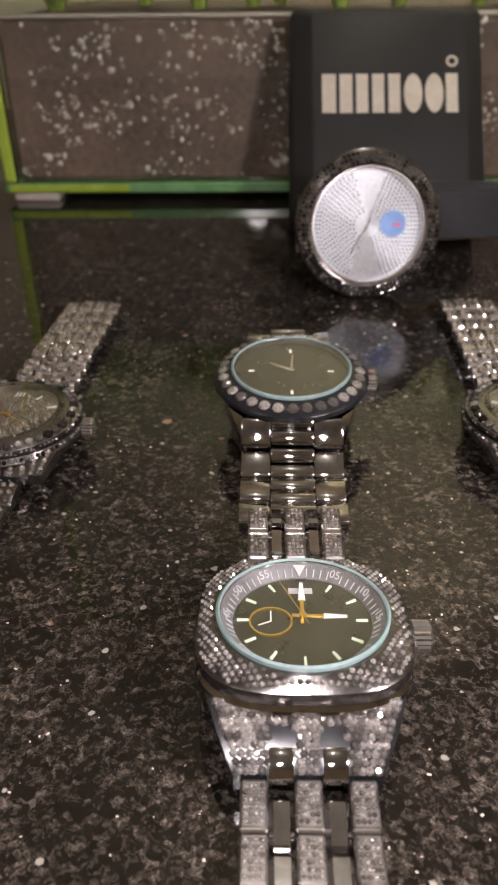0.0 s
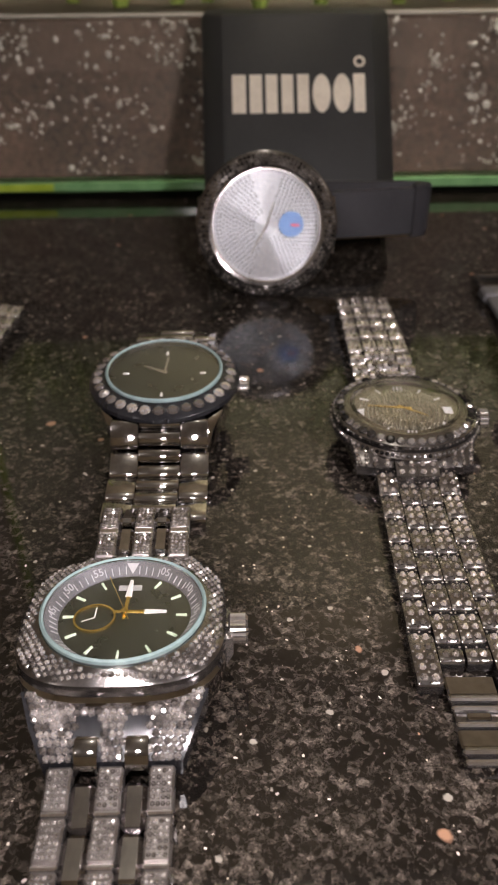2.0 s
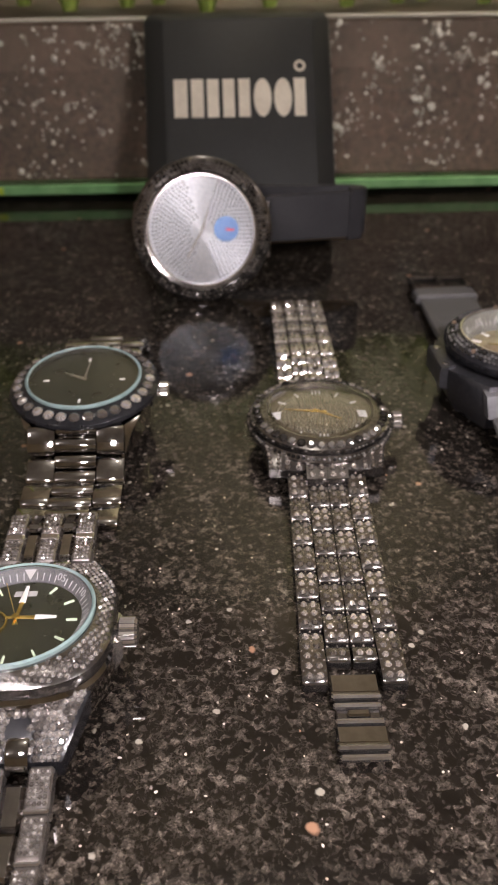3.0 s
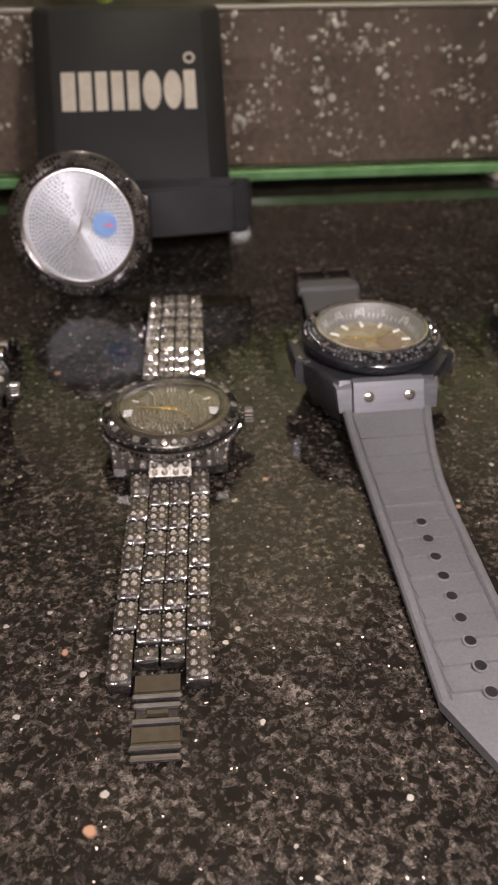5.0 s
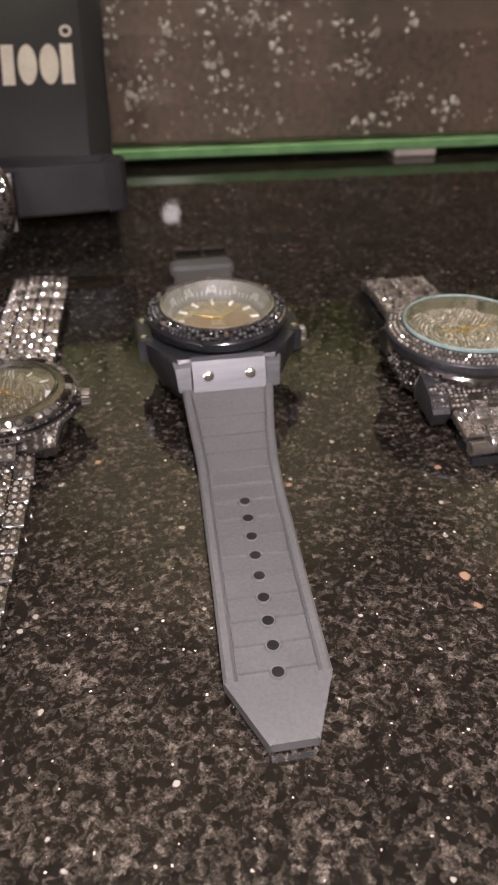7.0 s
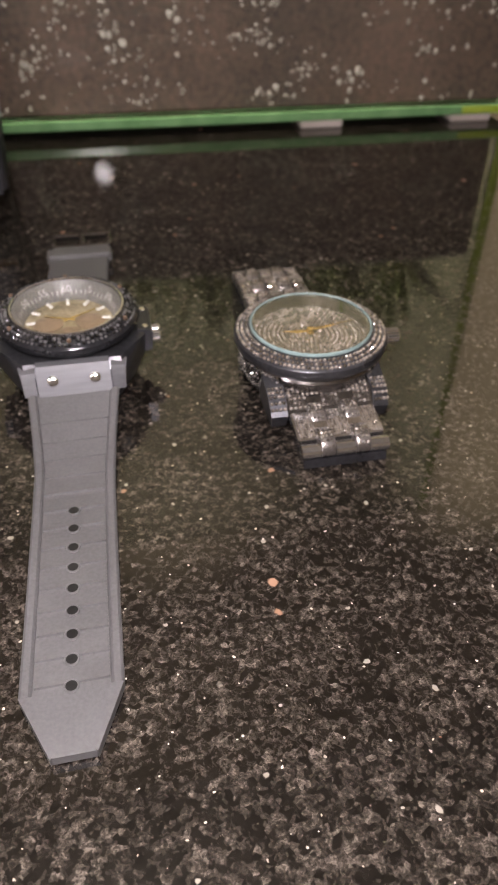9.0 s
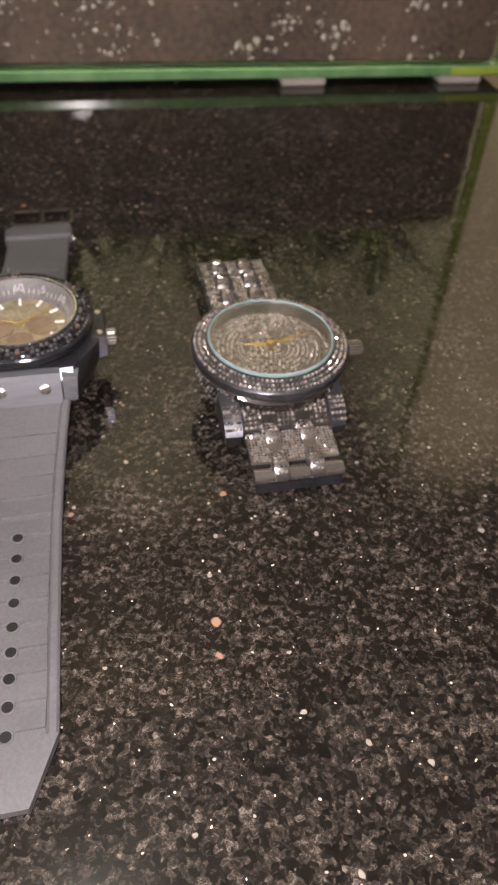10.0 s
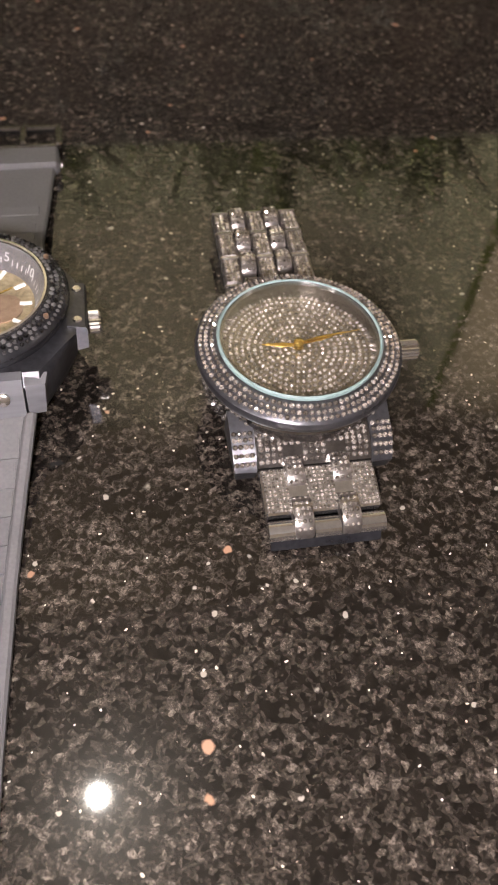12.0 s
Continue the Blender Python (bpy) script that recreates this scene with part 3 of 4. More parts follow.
    tilted(Matrix.Translation((-6.0, -0.6, 0))).add(lathe([(3.7, 14.7), (4.3, 14.7), (4.2, 15.15), (3.8, 15.15)], 48, True)).part("counter_ring", M_GOLD, w, "gold ring of the small counter")
    ch = tilted(Matrix.Translation((-6.0, -0.6, 0)))
    for a, ln in ((0, 3.0), (245, 2.6)):
        s, r = bar(a, 0, ln, 0.3, 15.0, 0.1)
        ch.add(s, r)
    ch.part("counter_hand", M_WHITE, w)
    for a, ln, z in ((1, 10.6, 15.5), (92, 8.4, 15.9)):
        s, r = bar(a, -2.0, ln * 0.5, 0.8, z, 0.2, 1.0)
        h = tilted(r).add(s).part("hand", M_GOLD, w, "gold hand with a white tip")
        s, r = bar(a, ln * 0.48, ln, 1.5, z + 0.02, 0.26, 0.7)
        tilted(r).add(s).part("tip", M_WHITE, h)
    s, r = bar(-22, -3, 12, 0.2, 16.2, 0.1)
    tilted(r).add(s).add(lathe([(0.75, 15.4), (0.75, 16.4)], 16)).part("second_hand", M_GOLD, w)
    crown(w, 20.6, 24.6, 3.1, 11.5, M_STEEL, t)
    tilted().add(hull([(20, -5, 6), (20, 5, 6), (20, -5, 13), (20, 5, 13), (21.6, -3.6, 8), (21.6, 3.6, 8), (21.6, -3.6, 12), (21.6, 3.6, 12)])).part("crown_guard", M_STEEL, w)
    # end pieces sloping down to the bracelet: stone-set, with two polished arches
    for sgn, za, zb in ((-1, 13.4, 7.2), (1, 9.6, 7.0)):
        ya, yb = sgn * 15.8, sgn * 25.8
        b = Build().add(hull([(sx * x, y, z) for sx in (-1, 1) for x, y, z in ((16.8, ya, za), (14.9, (ya + yb) / 2, (za + zb) / 2 + 0.9), (12.3, yb, zb), (16.2, ya, za - 6), (12.1, yb, zb - 4))]))
        lug = b.part("end_piece", M_BLACKM, w, "stone-set end piece")
        st = Build()
        for j in range(10):
            u = (j + 0.5) / 10
            half = 16.8 - 4.5 * u - 0.6
            cnt = int(2 * half / 1.25)
            for i in range(cnt):
                x = -half + 2 * half * (i + 0.5) / cnt
                if u < 0.45 or abs(abs(x) - 4.4) > 2.1:
                    st.gem((x, ya + (yb - ya) * u, za + (zb - za) * u + 0.9 * (1 - abs(2 * u - 1)) + 0.12), 0.84, (0, sgn * 0.5, 1), 0.28)
        st.part("stone_pave", M_STONE, lug, "clear stones", "stuff", False)
        for x in (-4.4, 4.4):
            arch, _ = link_mesh("arch", 4.0, 8.0, 3.4, M_MIRROR, crest=1)
            piece("arch", arch, lug, mm(x, sgn * 24.0, zb + 0.6, -sgn * 28), "polished arch")
    low = [(-25.4, 5.6), (-33, 3.4), (-45, 2.4), (-110, 2.4)]
    up = [(24.4, 7.2), (38, 9.0), (41, 8.0), (44, 1.8)]
    ice, st = link_mesh("link", 4.4, 7.3, 3.4, M_NICKEL, 4, 6, 0.46, 0.4)
    pol, _ = link_mesh("link", 4.1, 7.9, 2.6, M_MIRROR, b=0.8)
    mid, _ = link_mesh("link_bar", 4.5, 0.9, 3.7, M_STEEL, b=0.3)
    row_of_links(w, "link", ice, low, (-8.8, 0, 8.8), 4.2, 8.35, 9, st, M_STONE, "stone-set link")
    row_of_links(w, "link_bar", mid, low, (-8.8, 0, 8.8), 8.35, 8.35, 9)
    row_of_links(w, "link", pol, low, (-4.4, 4.4), 7.0, 8.35, 9, label="polished link")
    ice, st = link_mesh("link", 4.5, 7.3, 3.4, M_NICKEL, 4, 6, 0.46, 0.4)
    pol, _ = link_mesh("link", 3.7, 7.9, 2.6, M_MIRROR, b=0.8)
    mid, _ = link_mesh("link_bar", 4.6, 2.0, 3.7, M_STEEL, b=0.4)
    row_of_links(w, "link", ice, up, (-8.3, 0, 8.3), 4.2, 8.35, 2, st, M_STONE, "stone-set link")
    row_of_links(w, "link_bar", mid, up, (-8.3, 0, 8.3), 8.35, 7.4, 2)
    row_of_links(w, "link", pol, up, (-4.15, 4.15), 6.0, 7.9, 2, label="polished link")


def watch_steel():
    """Round steel watch with large bezel stones and a three-row polished bracelet."""
    w = thing("wristwatch", mm(60.8, 229, 0, 0, 0, -1.0), "polished steel watch with large bezel stones and a plain black dial", "watch", "watches on the counter")
    t = Matrix.Translation((0, 0, 0.2)) @ Matrix.Rotation(radians(4), 4, "X")
    Build(t).add(lathe([(14, 4.5), (17.5, 6), (19.2, 12), (19.6, 15.6), (19.0, 16.2)], 96)).part("case", M_BLACKM, w, "dark case band")
    Build(t).add(lathe([(16.5, 16.0), (21.4, 16.0), (22.3, 16.9), (22.2, 18.0), (21.4, 18.9), (17.6, 20.2), (16.5, 20.2)], 96, True)).part("bezel", M_BLACKM, w, "dark bezel with large stones")
    base = Build(Matrix.Scale(1.72, 4)).add(lathe([(1.0, -0.1), (1.0, 0.12), (0.78, 0.42), (0.46, 0.58)], 9)).mesh("stone", M_STONE, False)
    for k in range(32):
        a = 2 * math.pi * k / 32
        piece("stone", base, w, Matrix.Scale(1, 4) @ mm(*(t @ Vector((19.6 * math.cos(a), 19.6 * math.sin(a), 19.35)))) @ Matrix.Rotation(a, 4, "Z") @ Matrix.Rotation(radians(18), 4, "Y") @ Matrix.Rotation(random.uniform(0, 1), 4, "Z"))
    crystal(w, 16.3, 21.2, t, rim=0.9)
    Build(t).add(lathe([(16.2, 18.3), (16.2, 18.8)], 72)).part("dial", M_DIAL, w, "plain black dial")
    for a in (0, 90, 180, 270):
        s, r = bar(a, 10.5, 12.2, 0.8, 18.8, 0.2)
        Build(t @ r).add(s).part("hour_marker", M_WHITE, w)
    for a, ln, wd in ((-62, 7.0, 1.5), (4, 8.5, 1.0)):
        s, r = bar(a, -1, ln, wd, 19.3, 0.2, 0.5)
        Build(t @ r).add(s).part("hand", M_STEEL, w, "pale steel hand")
    crown(w, 20.8, 25.0, 2.5, 14.8, M_STEEL)
    # flanks tapering to the lugs
    for sgn in (-1, 1):
        for sx in (-1, 1):
            Build().add(hull([(sx * 13.2, sgn * 8, 15), (sx * 19.5, sgn * 3, 15), (sx * 19.0, sgn * 3, 7), (sx * 12.4, sgn * 19.0, 13.6), (sx * 17.4, sgn * 13.5, 14.2), (sx * 15.0, sgn * 19.0, 11.5), (sx * 12.4, sgn * 23.5, 6.0), (sx * 13.6, sgn * 23.0, 5.0), (sx * 16.5, sgn * 12, 5.5), (sx * 12.4, sgn * 8, 4)])).part("lug", M_MIRROR, w, "polished tapering lug")
    low = [(-17.5, 14.2), (-22, 12.8), (-27.5, 5.6), (-31, 3.6), (-40, 2.2), (-52, 2.0)]
    up = [(17.5, 13.6), (26, 12.0), (36, 11.2), (44, 10.2), (50, 6.5), (53, 2.2)]
    side, _ = link_mesh("link", 7.6, 8.6, 3.0, M_MIRROR, crest=0.5)
    mid, _ = link_mesh("link", 11.4, 4.7, 3.8, M_MIRROR, crest=0.6)
    for p, cnt in ((low, 4), (up, 5)):
        row_of_links(w, "link", side, p, (-9.7, 9.7), 6.0, 8.8, cnt, label="polished outer link")
        row_of_links(w, "link", mid, p, (0,), 2.4, 4.9, 2 * cnt, label="polished middle link")


def watch_iced(centre, yaw, name_label):
    """Round watch, dark bezel stones, four rows of stone-set links, fold clasp at the end."""
    w = thing("wristwatch", mm(*centre, 0, 0, 0, yaw), name_label, "watch", "stone-set bracelet watches")
    Build().add(lathe([(15, 2), (18.5, 3.5), (20.2, 8.0), (20.3, 9.6), (19.8, 10.0)], 96)).part("case", M_BLACKM, w, "dark case band")
    Build().add(lathe([(15.8, 9.6), (20.0, 9.8), (20.6, 10.8), (20.4, 11.7), (17.0, 13.2), (15.8, 13.2)], 96, True)).part("bezel", M_GUN, w, "dark grey bezel")
    Build().add(lathe([(17, 10.2), (20.9, 10.0), (21.8, 8.4), (21.4, 7.0), (17, 6.6)], 96, True)).part("shoulder", M_GUN, w, "stone-set case shoulder")
    rim = Build()
    stone_ring(rim, 21.35, 9.3, 92, 0.66, 1.2)
    stone_ring(rim, 20.5, 11.2, 100, 0.52, 1.2)
    rim.part("rim_pave", M_SMOKE, w, "fine rim stones", "stuff", False)
    base = Build(Matrix.Scale(1.34, 4)).add(lathe([(1.0, -0.1), (1.0, 0.12), (0.78, 0.42), (0.46, 0.58)], 9)).mesh("stone", M_SMOKE, False)
    for k in range(42):
        a = 2 * math.pi * k / 42
        piece("stone", base, w, mm(18.75 * math.cos(a), 18.75 * math.sin(a), 12.45) @ Matrix.Rotation(a, 4, "Z") @ Matrix.Rotation(radians(24), 4, "Y") @ Matrix.Rotation(random.uniform(0, 1), 4, "Z"))
    g = Build().add(lathe([(15.75, 12.5), (15.75, 13.1), (14.8, 13.8), (11, 14.5), (5, 14.9), (0.02, 15.0), (0.02, 14.5), (5, 14.4), (11, 14.0), (14.6, 13.3), (15.0, 12.5)], 72, True)).part("crystal", M_GLASS, w, "clear domed crystal")
    g.visible_shadow = False
    Build().add(lathe([(15.6, 10.2), (15.6, 10.8)], 72)).part("dial", M_CHAMP, w, "grey champagne dial set with stones")
    st = Build()
    for k in range(1, 13):
        stone_ring(st, 1.02 * k, 10.85, max(5, int(5.6 * k)), 0.42, 0.0)
    st.part("dial_pave", M_DPAVE, w, "small dial stones", "stuff", False)
    for k in range(12):
        for o in (-1.1, 0, 1.1):
            if k % 3 == 0 or o == 0:
                s, r = bar(k * 30, 11.2, 13.4, 0.55, 11.0, 0.3)
                Build(r @ Matrix.Translation((o, 0, 0))).add(s).part("hour_marker", M_GREYP, w, "whitish roman marker")
    for a, ln in ((-83, 10.5), (128, 7.6)):
        s, r = bar(a, -2, ln, 0.9, 11.8, 0.2, 0.3)
        Build(r).add(s).part("hand", M_GOLD, w, "thin gold hand")
    crown(w, 21.6, 24.8, 2.8, 8.4, M_STEEL)
    for sgn in (-1, 1):
        for sx in (-1, 1):
            lug = Build().add(hull([(sx * 12.5, sgn * 12, 9.4), (sx * 18.8, sgn * 8, 9.4), (sx * 12.4, sgn * 16, 9.0), (sx * 16.2, sgn * 15.6, 8.8), (sx * 12.4, sgn * 21.5, 6.2), (sx * 15.8, sgn * 21, 6.2), (sx * 12.4, sgn * 21.5, 3.4), (sx * 15.8, sgn * 21, 3.4), (sx * 17.5, sgn * 10, 4), (sx * 12.5, sgn * 12, 3)])).part("lug", M_GUN, w, "stone-set lug")
            ls = Build()
            for j in range(6):
                u = j / 5
                for o in (0, 1):
                    ls.gem((sx * (13.2 + 1.9 * o + 1.3 * o * (1 - u)), sgn * (14.6 + 6.2 * u - o * 0.3), 9.35 - 2.6 * u), 0.72, (sx * 0.2, sgn * 0.4, 1))
            ls.part("stone_pave", M_PAVE, lug, "", "stuff", False)
        for x, wd, ye in ((-9.2, 6.6, 21.6), (-2.9, 5.7, 25.6), (2.9, 5.7, 25.6), (9.2, 6.6, 21.6)):
            e = Build().add(hull([(x + sx * wd / 2, sgn * y, z + dz) for sx in (-1, 1) for y, z in ((15.5, 9.6), (18.5, 8.9), (ye, 6.0)) for dz in (0, -2.6)])).part("end_link", M_GUN, w, "stone-set end link")
            es = Build()
            for j in range(4):
                u = (j + 0.5) / 4
                for o in (-1, 1):
                    es.gem((x + o * wd * 0.24, sgn * (16.6 + (ye - 16.6) * u), 9.5 - 3.15 * u ** 1.2), 0.95, (0, sgn * 0.45, 1))
            es.part("stone_pave", M_PAVE, e, "", "stuff", False)
    low, lean = [(-20, 4.6), (-28, 2.8), (-42, 2.1), (-100, 2.1)], -0.020
    out, so = link_mesh("link", 5.2, 8.8, 3.0, M_GUN, 2, 3, 0.92, crest=0.42)
    last, sl = link_mesh("link", 5.2, 14.0, 3.0, M_GUN, 2, 5, 0.92, crest=0.35)
    stub, ss = link_mesh("link", 5.0, 4.4, 2.8, M_GUN, 2, 1, 0.9, crest=0.5)
    row_of_links(w, "link", out, low, (-8.1, 8.1), 6.4, 9.3, 6, so, M_PAVE, "stone-set outer link", lean)
    row_of_links(w, "link", last, low, (-8.2, 8.2), 64.9, 9.3, 1, sl, M_PAVE, "long stone-set end link", lean)
    row_of_links(w, "link", out, low, (-2.7, 2.7), 10.4, 9.3, 6, so, M_PAVE, "stone-set inner link", lean)
    row_of_links(w, "link", stub, low, (-2.8, 2.8), 64.2, 9.3, 1, ss, M_PAVE, "short stone-set link", lean)
    up = [(20, 5.4), (30, 4.4), (58, 4.8), (103, 4.2)]
    arch, sa = link_mesh("link", 4.9, 6.8, 3.4, M_STEEL, 1, 2, 1.2, crest=1)
    row_of_links(w, "link", arch, up, (-8.0, 8.0), 3.4, 7.3, 4, sa, M_PAVE, "arched plated link")
    row_of_links(w, "link", arch, up, (-2.65, 2.65), 6.4, 7.3, 4, sa, M_PAVE, "arched plated link")
    strip, sp = link_mesh("link", 4.7, 9.6, 3.0, M_STEEL, 2, 4, 0.66, crest=0.4)
    row_of_links(w, "link", strip, up, (-8.0, 8.0), 35.0, 9.7, 5, sp, M_PAVE, "stone-set outer link")
    row_of_links(w, "link", strip, up, (-2.65, 2.65), 36.5, 9.7, 5, sp, M_PAVE, "stone-set inner link")
    # fold clasp: two polished plates between the last outer links
    for y, ln, wd, z, mt in ((-91.0, 4.8, 10.0, 1.7, M_MIRROR), (-94.2, 1.1, 10.2, 2.2, M_STEEL), (-96.0, 1.1, 9.8, 1.8, M_STEEL), (-97.8, 1.7, 4.6, 1.6, M_MIRROR), (-99.8, 1.2, 9.8, 2.0, M_STEEL), (-102.8, 4.0, 10.0, 1.7, M_MIRROR), (-105.6, 1.1, 10.2, 2.2, M_STEEL), (-107.4, 1.3, 9.8, 1.7, M_STEEL)):
        Build().add(slab(-1.55, y, z, wd, ln, 1.5, 0.4)).part("clasp_leaf", mt, w, "polished clasp leaf")
    Build().add(slab(-1.55, -99.5, 0.7, 8.8, 15.5, 1.0, 0.3)).part("clasp_base", M_GUN, w, "dark clasp base")
    return w


def watch_rubber():
    """Black angular case, jet stone bezel with screws, grey rubber strap."""
    w = thing("wristwatch", mm(195.4, 239, 0, 0, 0, 1.5), "black angular watch with jet bezel stones on a grey rubber strap", "watch", "watches on the counter")
    t = Matrix.Translation((0, 0.6, 2.2)) @ Matrix.Rotation(radians(1.5), 4, "X")
    case = Build(t)
    case.add(hull([(sx * x, sy * y, z) for sx in (-1, 1) for sy in (-1, 1) for x, y, z in ((23.0, 9, 15.8), (22.5, 9, 9), (14.5, 22.5, 13.2), (14.5, 22.5, 7), (19, 8, 0.5), (13, 19, 0.5), (20.5, 12.5, 16.3), (14.5, 20, 15.9))]))
    case.part("case", M_CASE, w, "black angular case")
    for sx in (-1, 1):
        ear = Build(t).add(hull([(sx * x, y, z) for y in (-7.5, 7.5) for x, z in ((21, 16.8), (25.2, 16.0), (25.6, 15.0), (25.2, 9.0), (21, 8))])).part("ear", M_CASE, w, "black side ear")
        for y in (-5.2, 5.2):
            Build(t @ Matrix.Translation((sx * 23.4, y, 16.2))).add(lathe([(1.15, -0.3), (1.15, 0.35), (0.8, 0.6)], 16)).part("screw", M_STEEL, ear, "steel screw")
    Build(t).add(lathe([(17.5, 15), (20.6, 17.4), (21.6, 18.2), (22.2, 19.4), (22.2, 20.8), (21.5, 21.8), (20.6, 22.3), (18.0, 23.2), (17.5, 23.2)], 96, True)).part("bezel", M_BLACKM, w, "glossy black bezel")
    st = Build(t)
    for r, z, c in ((18.7, 23.0, 84), (19.9, 22.6, 90), (21.0, 21.9, 94)):
        stone_ring(st, r, z, c, 0.68, 0.4)
    st.part("bezel_pave", M_JET, w, "jet black bezel stones", "stuff", False)
    for k in range(6):
        a = radians(60 * k + 30)
        Build(t @ Matrix.Translation((19.9 * math.cos(a), 19.9 * math.sin(a), 22.9))).add(lathe([(0.6, -0.4), (0.6, 0.4), (0.4, 0.55)], 14)).part("screw", M_ROSE, w, "bronze bezel screw")
    Build(t).add(lathe([(16.9, 23.0), (17.7, 23.2), (17.6, 23.9), (17.1, 24.0)], 96, True)).part("crystal_rim", M_STEEL, w, "bright crystal rim")
    g = Build(t).add(lathe([(17.0, 22.9), (17.0, 23.7)], 72)).part("crystal", M_GLASS, w, "clear flat crystal")
    g.visible_shadow = False
    Build(t).add(lathe([(17.3, 22.8), (17.3, 18.2), (13.8, 16.9), (13.8, 17.3), (16.7, 22.8)], 96, True)).part("chapter_ring", M_CHAPTER, w, "deep dark grey numeral ring")
    pr = Build(t)
    tilt = math.degrees(math.atan2(5.5, 2.9))
    for k, word in ((0, "60"), (1, "5"), (2, "10"), (10, "50"), (11, "55")):
        pr.add(lettering(word, 3.2), Matrix.Rotation(radians(-30 * k), 4, "Z") @ Matrix.Translation((0, 15.2, 20.3)) @ Matrix.Rotation(radians(tilt), 4, "X"))
    for k in range(60):
        if k % 5 > 0:
            s, r = bar(k * 6, 0, 1.5, 0.3, 0, 0.08)
            pr.add(s, r @ Matrix.Translation((0, 14.5, 18.7)) @ Matrix.Rotation(radians(tilt), 4, "X"))
    pr.part("minute_print", M_GREYP, w, "greyish white minute numerals")
    Build(t).add(lathe([(16.0, 16.4), (16.0, 16.9)], 72)).part("dial", M_SKEL, w, "bronze skeleton dial")
    for k in range(12):
        s, r = bar(k * 30, 10.4, 13.2, 1.0, 17.2, 0.5)
        Build(t @ r).add(s).part("hour_marker", M_WHITE, w, "white baton marker")
    for cx, cy, rr, mt in ((6.5, -1, 4.6, M_ROSE), (-6.5, -1, 4.6, M_ROSE), (0, -7.5, 4.0, M_ROSE)):
        Build(t @ Matrix.Translation((cx, cy, 0))).add(lathe([(rr, 16.9), (rr, 17.3), (rr - 0.6, 17.4)], 40)).part("counter", mt, w, "rose bronze counter")
    for a, ln in ((-70, 8), (60, 10)):
        s, r = bar(a, -2, ln, 0.9, 17.9, 0.2, 0.5)
        Build(t @ r).add(s).part("hand", M_GOLD, w, "gold hand")
    crown(w, 25.2, 28.6, 2.9, 12.5, M_STEEL)
    # plates that hold the strap
    for sgn in (-1, 1):
        plate = Build(t).add(hull([(x * 10.8, sgn * y, z) for x in (-1, 1) for y, z in ((20.2, 16.6), (22.6, 16.4), (26.8, 8.6), (26.6, 7.2), (20.2, 7.0))])).part("strap_plate", M_BRUSH, w, "brushed grey strap plate")
        for x in (-6.2, 6.2):
            Build(t @ Matrix.Translation((x, sgn * 24.75, 12.5)) @ Matrix.Rotation(radians(-60 * sgn), 4, "X")).add(lathe([(1.6, -0.5), (1.6, 0.25), (1.35, 0.4)], 20)).part("screw", M_STEEL, plate, "slotted screw")
        for sx in (-1, 1):
            Build(t).add(hull([(sx * x, sgn * y, z) for x, y, z in ((11.2, 20, 15.4), (16.2, 19.5, 15.0), (11.2, 22.8, 14.6), (15.6, 22.2, 14.0), (11.2, 26.0, 8.2), (15.0, 25.2, 7.8), (11.2, 20, 7), (15.0, 20, 7))])).part("lug", M_BRUSH, w, "brushed grey lug")
    # near strap: rim and sunken cross ribs
    def strap_line(pts):
        out = []
        for k, (x, y, z, wd) in enumerate(pts):
            a, b = pts[max(0, k - 1)], pts[min(len(pts) - 1, k + 1)]
            out.append(((x, y, z), (0, b[1] - a[1], b[2] - a[2]), wd))
        return out

    def smooth_line(keys, count):
        out = []
        for k in range(count + 1):
            u = k / count * (len(keys) - 1)
            i = min(len(keys) - 2, int(u))
            f = u - i
            f = f * f * (3 - 2 * f) * 0.35 + f * 0.65
            out.append(tuple(a + (b - a) * f for a, b in zip(keys[i], keys[i + 1])))
        return out

    near = smooth_line([(-0.6, -25.5, 9.4, 27.0), (-1.1, -32, 6.8, 25.6), (-1.6, -41, 4.0, 23.8), (-2.1, -52, 2.0, 22.2), (-2.8, -64, 1.5, 21.8), (-4.2, -95, 1.5, 21.6), (-5.4, -122.5, 1.5, 21.8)], 40)
    core = Build().add(sweep([(c, t_, wd - 4.6, 1.8) for c, t_, wd in strap_line(near)]))
    core.add(hull([(-5.4 + x, y, z) for z in (0.62, 2.44) for x, y in ((-8.7, -122.3), (8.7, -122.3), (3.9, -135.4), (-3.9, -135.4))]))
    strap = core.part("strap", M_RUBBER, w, "grey rubber strap with a pointed end")
    for sx in (-1, 1):
        rim = Build().add(sweep([((c[0] + sx * (wd / 2 - 1.35), c[1], c[2] + 0.25), t_, 2.6, 2.5) for c, t_, wd in strap_line(near)]))
        rim.add(hull([(-5.4 + sx * x, y, z) for z in (0.5, 2.96) for x, y in ((10.8, -122.5), (8.2, -122.5), (4.6, -137.0), (2.4, -134.4))]))
        rim.part("strap_rim", M_RUBBER, strap, "raised strap edge")
    Build().add(hull([(-5.4 + x, y, z) for z in (0.54, 2.9) for x, y in ((-4.3, -136.8), (4.3, -136.8), (3.0, -134.4), (-3.0, -134.4))])).part("strap_rim", M_RUBBER, strap)
    def strap_at(y):
        for p, r in zip(near, near[1:]):
            if r[1] <= y <= p[1]:
                f = (y - p[1]) / (r[1] - p[1])
                return [u + (v - u) * f for u, v in zip(p, r)] + [math.degrees(math.atan2(p[2] - r[2], p[1] - r[1]))]

